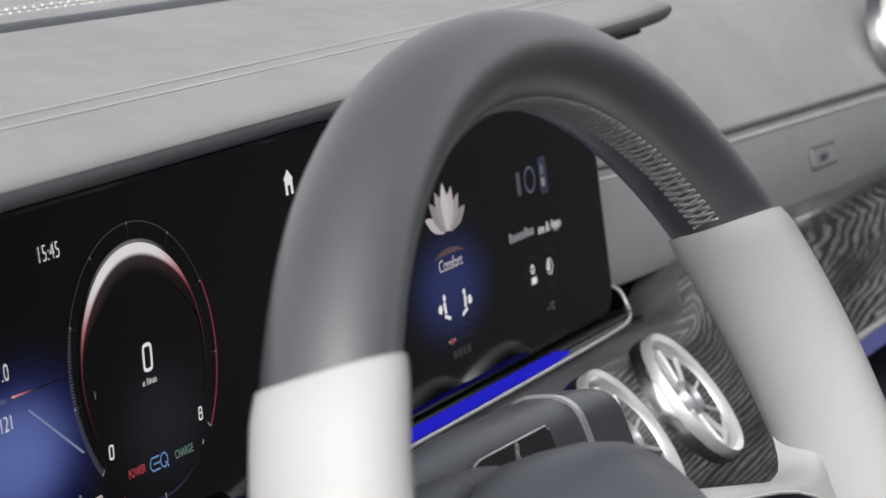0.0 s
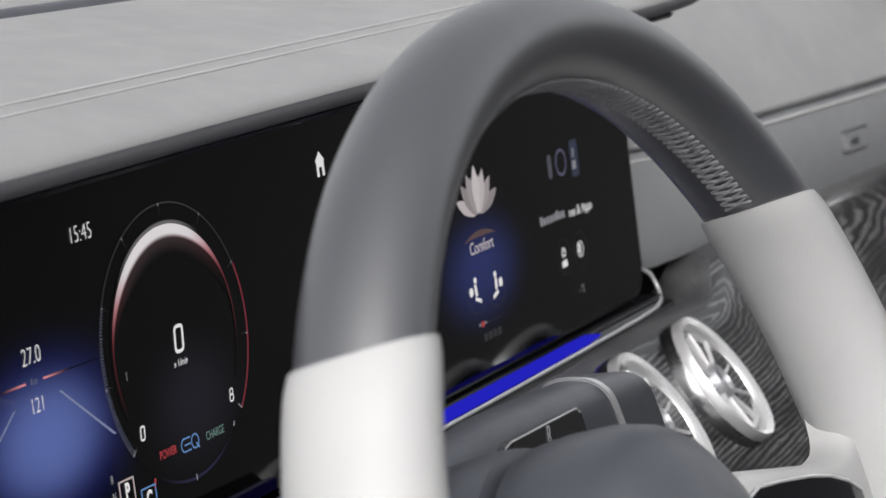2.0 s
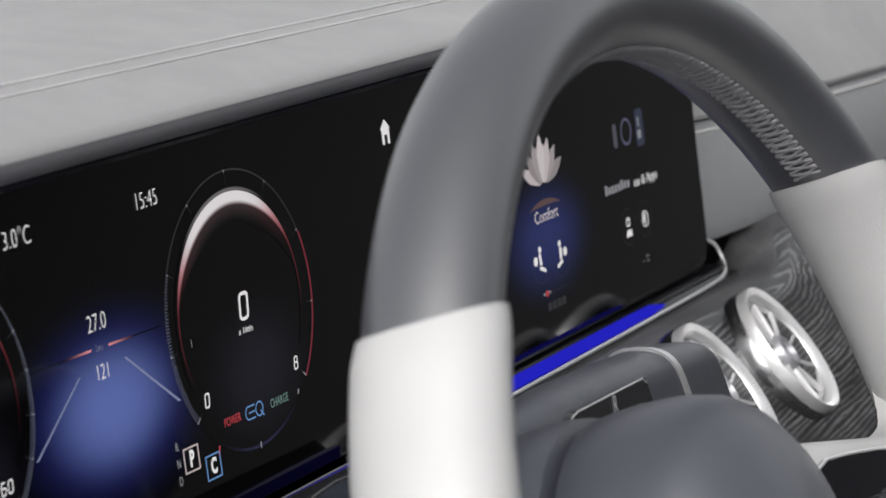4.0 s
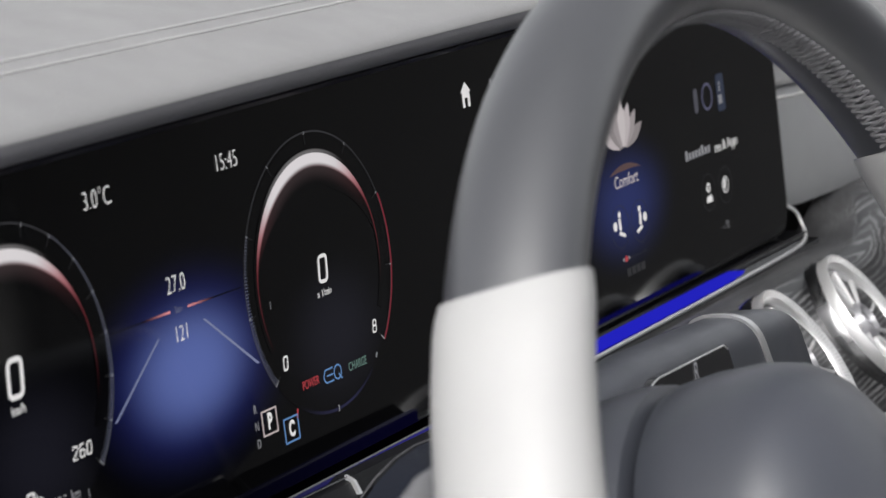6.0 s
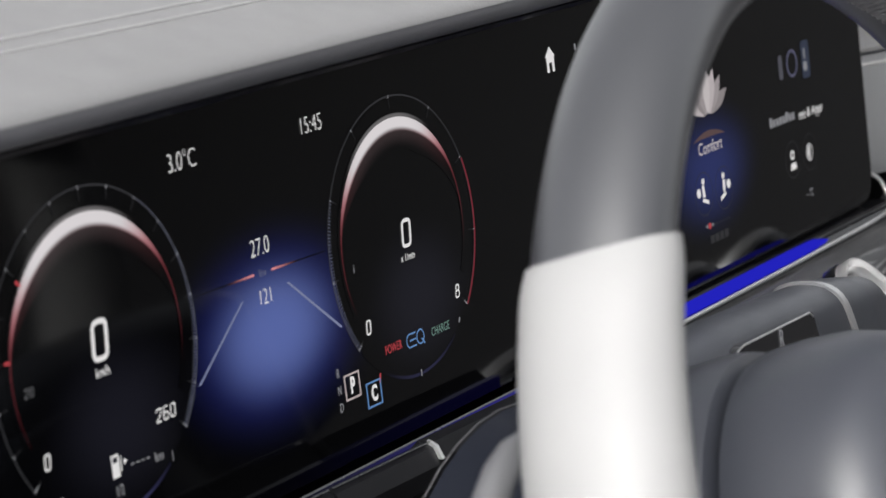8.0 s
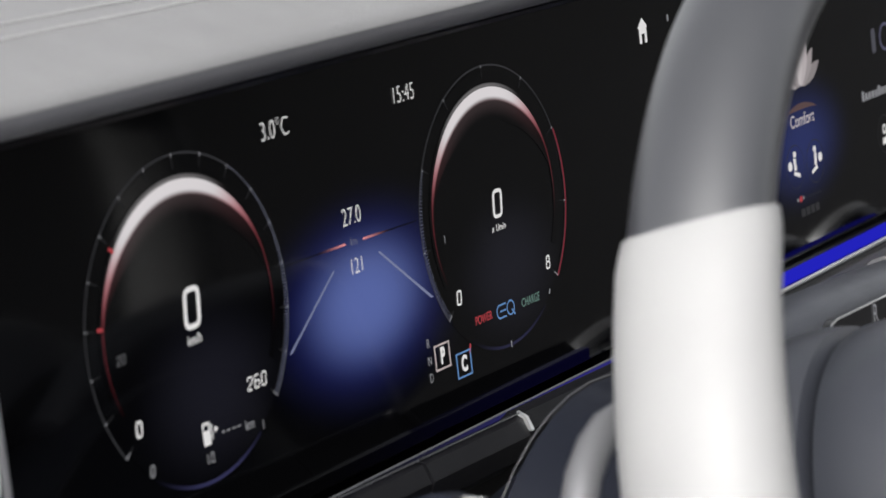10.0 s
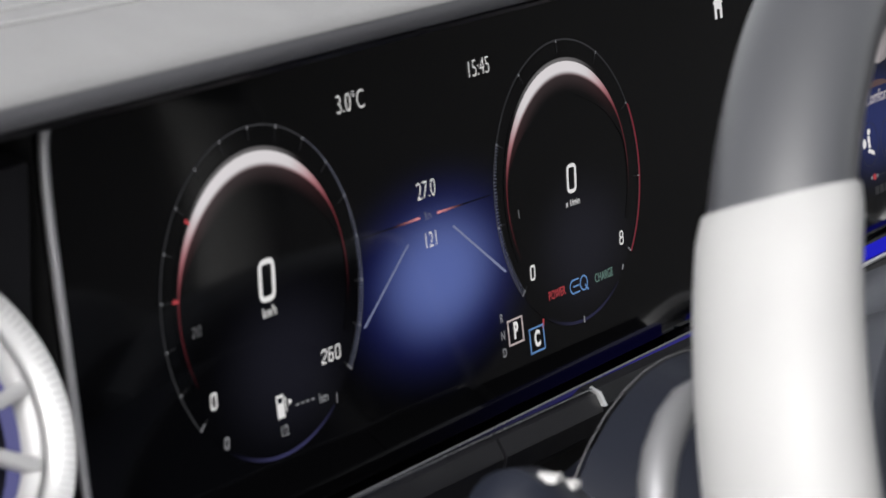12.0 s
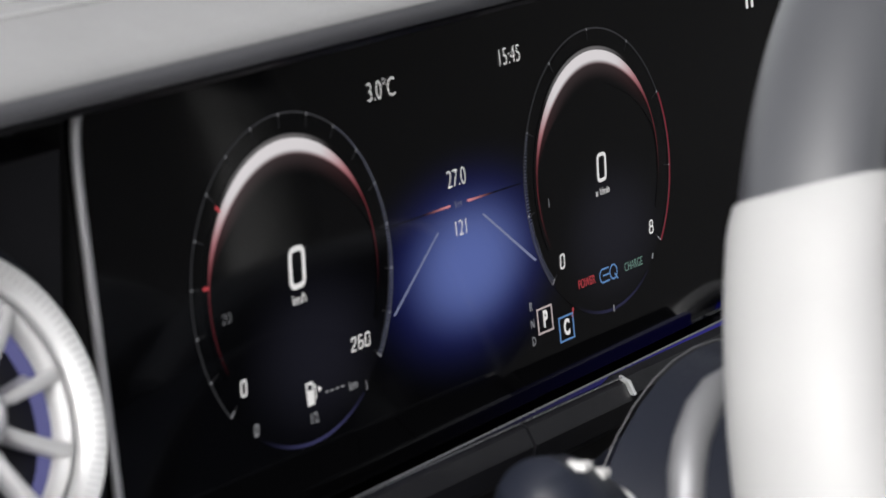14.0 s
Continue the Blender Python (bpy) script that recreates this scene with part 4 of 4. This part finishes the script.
def spoke(sign):
    def at(x, v, d):
        return WC + WX * sign * x + WV * v + WN * d
    s = part("spoke", loft([[at(x, v0, d - 0.008), at(x, v0, d + 0.0005), at(x, v0 - 0.0008, d + 0.0032), at(x, v0 - 0.0025, d + 0.0055), at(x, v0 - 0.0052, d + 0.007), at(x, v1 + 0.006, d + 0.007), at(x, v1, d + 0.003), at(x, v1, d - 0.008)]
                            for x, v0, v1, d in ((0.050, 0.018, -0.040, -0.034), (0.072, 0.026, -0.040, -0.026), (0.080, 0.0345, -0.040, -0.019), (0.090, 0.0355, -0.040, -0.0155), (0.110, 0.0305, -0.036, -0.012), (0.126, 0.0265, -0.032, -0.009), (0.138, 0.0240, -0.031, -0.0075), (0.147, 0.0230, -0.032, -0.007), (0.153, 0.0232, -0.035, -0.0070), (0.158, 0.0238, -0.040, -0.0072), (0.162, 0.0252, -0.046, -0.0078), (0.166, 0.0280, -0.053, -0.0085), (0.170, 0.0325, -0.062, -0.0095), (0.175, 0.0400, -0.075, -0.011))]), WHITE, wheel, "white leather spoke")
    part("control_panel", loft([[at(x, v0, d), at(x, v0, d + 0.004), at(x, v1, d + 0.004), at(x, v1, d)] for x, v0, v1, d in ((0.076, 0.0250, -0.034, -0.016), (0.088, 0.0290, -0.032, -0.0115), (0.100, 0.0272, -0.030, -0.0095), (0.118, 0.0235, -0.027, -0.006), (0.130, 0.0200, -0.024, -0.004), (0.142, 0.0150, -0.019, -0.003), (0.150, 0.0095, -0.014, -0.0025))]), PIANO, s, "piano black control panel")
    part("panel_edge", tube([at(0.076, 0.0250, -0.012), at(0.088, 0.0290, -0.0075), at(0.100, 0.0272, -0.0055), at(0.118, 0.0235, -0.002), at(0.130, 0.0200, 0.0), at(0.142, 0.0150, 0.001), at(0.150, 0.0095, 0.0015)], 0.0006, 6), CHROME, s, "chrome edge")
    for k in range(3):
        part("control_button", loft([[at(0.078 + 0.020 * k + dx, 0.010, -0.0055 + 0.0022 * k), at(0.078 + 0.020 * k + dx, 0.010, -0.0025 + 0.0022 * k), at(0.078 + 0.020 * k + dx, -0.006, -0.0025 + 0.0022 * k), at(0.078 + 0.020 * k + dx, -0.006, -0.0055 + 0.0022 * k)] for dx in (0, 0.015)]), STEEL, s)
    if sign < 0:
        part("paddle_highlight", tube([at(x, v, -0.035) for x, v in ((0.1346, 0.0826), (0.1453, 0.0804), (0.1543, 0.0772), (0.1625, 0.0725), (0.1679, 0.0672), (0.1725, 0.0604), (0.1600, -0.0200))], [0.002, 0.004, 0.0045, 0.0045, 0.0045, 0.0045, 0.003], 12), PADDLE_GLINT, wheel, "grey bar in the shape of the paddle edge's highlight")


for sg in (1, -1):
    spoke(sg)

# Column shroud behind the wheel.
shroud = thing("steering_column_shroud", (0.0, -0.12, 0.74), "dark blue-grey steering column shroud with a fine seam", "column shroud")


def shroud_ring(y, rx, rz, cz):
    return [(rx * math.cos(2 * math.pi * k / 40), y, cz + rz * math.sin(2 * math.pi * k / 40)) for k in range(40)]


part("shell", loft([shroud_ring(y, rx, rz, cz) for y, rx, rz, cz in ((-0.176, 0.044, 0.040, 0.785), (-0.165, 0.054, 0.047, 0.783), (-0.13, 0.066, 0.058, 0.785), (-0.08, 0.0838, 0.074, 0.788), (-0.077, 0.074, 0.067, 0.786), (-0.05, 0.060, 0.050, 0.782), (-0.031, 0.050, 0.040, 0.778))]), NAVY_TRIM, shroud)
part("seam", tube(shroud_ring(-0.0785, 0.0840, 0.0742, 0.788), 0.00022, 5, ring=True), GREY_THREAD, shroud, "fine pale seam line")

# Gear selector lever on the column.
lever = thing("gear_selector", (0.08, -0.12, 0.85), "dark grey column gear selector with chrome ring", "gear lever")


def lever_section(x, zt, zb, d):
    o = rounded([(-0.12 - d, zb), (-0.12 + d, zb), (-0.12 + d, zt), (-0.12 - d, zt)], min(d, 0.012) * 0.95, 6)
    return [(x + 0.55 * (0.8704 - p[1]), p[0], p[1]) for p in o]


part("arm", loft([lever_section(*q) for q in ((-0.03, 0.850, 0.80, 0.010), (0.0, 0.864, 0.80, 0.012), (0.03, 0.872, 0.80, 0.013), (0.07, 0.8745, 0.80, 0.013), (0.11, 0.8725, 0.80, 0.013), (0.1405, 0.8705, 0.80, 0.0125))]), DARK_TRIM, lever)
part("ring", loft([lever_section(*q) for q in ((0.1405, 0.8715, 0.799, 0.0134), (0.144, 0.8712, 0.799, 0.0134))]), CHROME, lever, "bright chrome ring")
part("knob", loft([lever_section(*q) for q in ((0.144, 0.8700, 0.80, 0.0125), (0.165, 0.8675, 0.805, 0.012), (0.180, 0.8645, 0.810, 0.011), (0.1865, 0.860, 0.816, 0.006))]), DARK_TRIM, lever)
mark = part("marker_panel", plate(rounded([(0.062, 0.846), (0.122, 0.848), (0.113, 0.8675), (0.055, 0.8690), (0.048, 0.866)], 0.003), -0.1345, -0.131), PIANO, lever, "piano black marking panel")
part("panel_edge", tube([(0.0495, -0.1347, 0.8655), (0.0525, -0.1347, 0.8680), (0.0570, -0.1347, 0.8688), (0.085, -0.1347, 0.8681), (0.110, -0.1347, 0.8674), (0.1130, -0.1347, 0.8655)], 0.00035, 6), CHROME, mark, "fine bright edge")
lettering("R", 0.0062, 0.086, -0.1348, 0.8640, mark, LIT_GREY, name="letter")
lettering("N", 0.0052, 0.0905, -0.1348, 0.8560, mark, LIT_GREY, name="letter")

# Left stalk.
stalk = thing("indicator_stalk", (-0.12, -0.12, 0.83), "dark grey indicator stalk with white markings", "stalk")
part("arm", tube([(-0.06, -0.11, 0.803), (-0.10, -0.118, 0.824), (-0.135, -0.122, 0.845)], [0.011, 0.011, 0.012], 20), NAVY_TRIM, stalk)
part("knob", tube([(-0.135, -0.122, 0.845), (-0.144, -0.1225, 0.851), (-0.158, -0.123, 0.860), (-0.166, -0.1235, 0.865), (-0.170, -0.1238, 0.867)], [0.012, 0.0145, 0.0145, 0.011, 0.004], 24), NAVY_TRIM, stalk)
part("marking_ring", tube([(-0.1385, -0.1223, 0.8470), (-0.1400, -0.1224, 0.8478)], 0.0149, 24), THREAD, stalk, "white marking ring")
for k in range(2):
    part("marking", boxed((-0.1585 + 0.008 * k, -0.134, 0.8705 - 0.004 * k), (-0.1545 + 0.008 * k, -0.126, 0.8725 - 0.004 * k), 0.0006), THREAD, stalk, "white printed marking")


# ---- round turbine air vents ----
def air_vent(m, r, label, blades=10, cover=0.5, glow_ring=VENT_GLOW, stout=1.0):
    """A round vent whose axis is the z axis of m, built about its own base."""
    v = thing("air_vent", (0, 0, 0), label, "air vent", "dashboard air vents")
    v.matrix_world = m
    k = Matrix.Identity(4)

    def sub(name, bm, mat, parent, lab=""):
        ob = link_mesh(name, bm, mat)
        ob.parent = parent
        if lab:
            tagged(ob, lab)
        return ob
    sub("outer_ring", lathe([(r * 0.985, -0.006), (r, -0.003), (r, 0.0022), (r * 0.988, 0.0031), (r * 0.972, 0.0030), (r * 0.865, 0.0002), (r * 0.852, -0.0012), (r * 0.85, -0.006)], k, 96), CHROME, v, "satin chrome outer ring")
    kn = bmesh.new()
    n = 120
    for i in range(n):
        box_bm = loft([[Vector((r * f, w, h + 0.0028 * (f - 0.865) / 0.107)) for w, h in ((-0.00028, 0.0), (0.00028, 0.0), (0.00016, 0.00055), (-0.00016, 0.00055))] for f in (0.905, 0.970)])
        bmesh.ops.transform(box_bm, matrix=Matrix.Rotation(2 * math.pi * i / n, 4, "Z"), verts=box_bm.verts)
        me = bpy.data.meshes.new("temporary")
        box_bm.to_mesh(me)
        box_bm.free()
        kn.from_mesh(me)
        bpy.data.meshes.remove(me)
    tagged(sub("knurling", kn, BRIGHT, v, "fine knurled edge"), kind="stuff")
    sub("collar", lathe([(r * 1.002, -0.003), (r * 1.02, -0.0020), (r * 1.035, -0.0032), (r * 1.045, -0.006), (r * 1.04, -0.012), (r * 0.95, -0.012), (r * 0.95, -0.004)], k, 96), STEEL, v, "dark chrome collar")
    sub("inner_gap", lathe([(r * 0.85, -0.0030), (r * 0.825, -0.0030), (r * 0.825, -0.009), (r * 0.85, -0.009)], k), BLACK, v)
    sub("inner_ring", lathe([(r * 0.825, -0.008), (r * 0.825, -0.0020), (r * 0.80, -0.0012), (r * 0.775, -0.0020), (r * 0.75, -0.0045), (r * 0.745, -0.008)], k, 72), BRIGHT, v)
    sub("duct", lathe([(r * 0.84, -0.008), (r * 0.84, -0.0125), (r * 0.02, -0.0125), (r * 0.02, -0.0112), (r * 0.745, -0.0112), (r * 0.745, -0.008)], k), BLACK, v)
    sub("glow_ring", lathe([(r * 0.744, -0.0060), (r * 0.744, -0.0108), (r * 0.735, -0.0108), (r * 0.735, -0.0060)], k, 64), glow_ring, v, "blue ambient light ring")
    rib, vane = None, None
    for i in range(blades):
        turn = Matrix.Rotation(2 * math.pi * i / blades, 4, "Z")
        if rib is None:
            secs = []
            for f in (0, 0.3, 0.65, 1):
                rr, w = r * (0.24 + 0.54 * f), stout * (0.00075 + 0.00025 * f)
                bend = 0.0022 * f * f
                secs.append([Vector((rr, w * math.cos(q) + bend, -0.0026 + 0.0012 * f + (0.0012 if math.sin(q) > 0 else 0.0065) * math.sin(q))) for q in [2 * math.pi * j / 10 for j in range(10)]])
            rib = sub("rib", loft(secs), BRIGHT, v, "slim silver rib")
            secs = []
            for f in (0, 0.35, 0.7, 1):
                rr = r * (0.26 + 0.50 * f)
                w = rr * 2 * math.pi / blades * cover
                z0, z1 = -0.0035 + 0.001 * f, -0.0098
                secs.append([Vector((rr, 0.0006, z0)), Vector((rr, w * 0.5, 0.6 * z1 + 0.4 * z0)), Vector((rr, w, z1)), Vector((rr, w, z1 - 0.0008)), Vector((rr, w * 0.5, 0.6 * z1 + 0.4 * z0 - 0.0008)), Vector((rr, 0.0006, z0 - 0.0008))])
            vane = sub("vane", loft(secs), BRIGHT, v, "curved silver turbine vane")
        else:
            for piece in (rib, vane):
                b = new(piece.name.split(".")[0], piece.data)
                b.parent = v
                b.matrix_basis = turn
    h = sub("hub", lathe([(r * 0.30, -0.0112), (r * 0.30, -0.006), (r * 0.27, -0.0015), (r * 0.235, 0.0008), (r * 0.20, 0.0010), (r * 0.185, -0.0004), (r * 0.18, -0.0112)], k, 40), SATIN, v, "satin grey hub")
    sub("hub_centre", lathe([(0.0004, -0.0012), (r * 0.18, -0.0012), (r * 0.18, -0.0108), (0.0004, -0.0108)], k, 32), STEEL, h)
    return v


def vent_pose(x, y, z, lean, turn=0.0):
    """Axis towards the driver, leaning up by lean degrees."""
    return pose(x, y, z, 90 - lean, 0, turn)


first = air_vent(vent_pose(0.470, -0.0525, 0.8012, 32.5, 9), 0.0336, "round chrome turbine air vent in the wood panel", glow_ring=VENT_GLOW_DIM)
for x in (0.39, 0.31, 0.23):
    copy_thing(first, vent_pose(x, -0.0525, 0.8012, 32.5, 9))
side_vent = air_vent(vent_pose(-0.2432, -0.02, 0.9025, 17.5), 0.0402, "large round chrome air vent beside the display", 10, 0.25, stout=2.0)
far_vent = copy_thing(first, vent_pose(1.062, -0.006, 0.911, 10, 0))
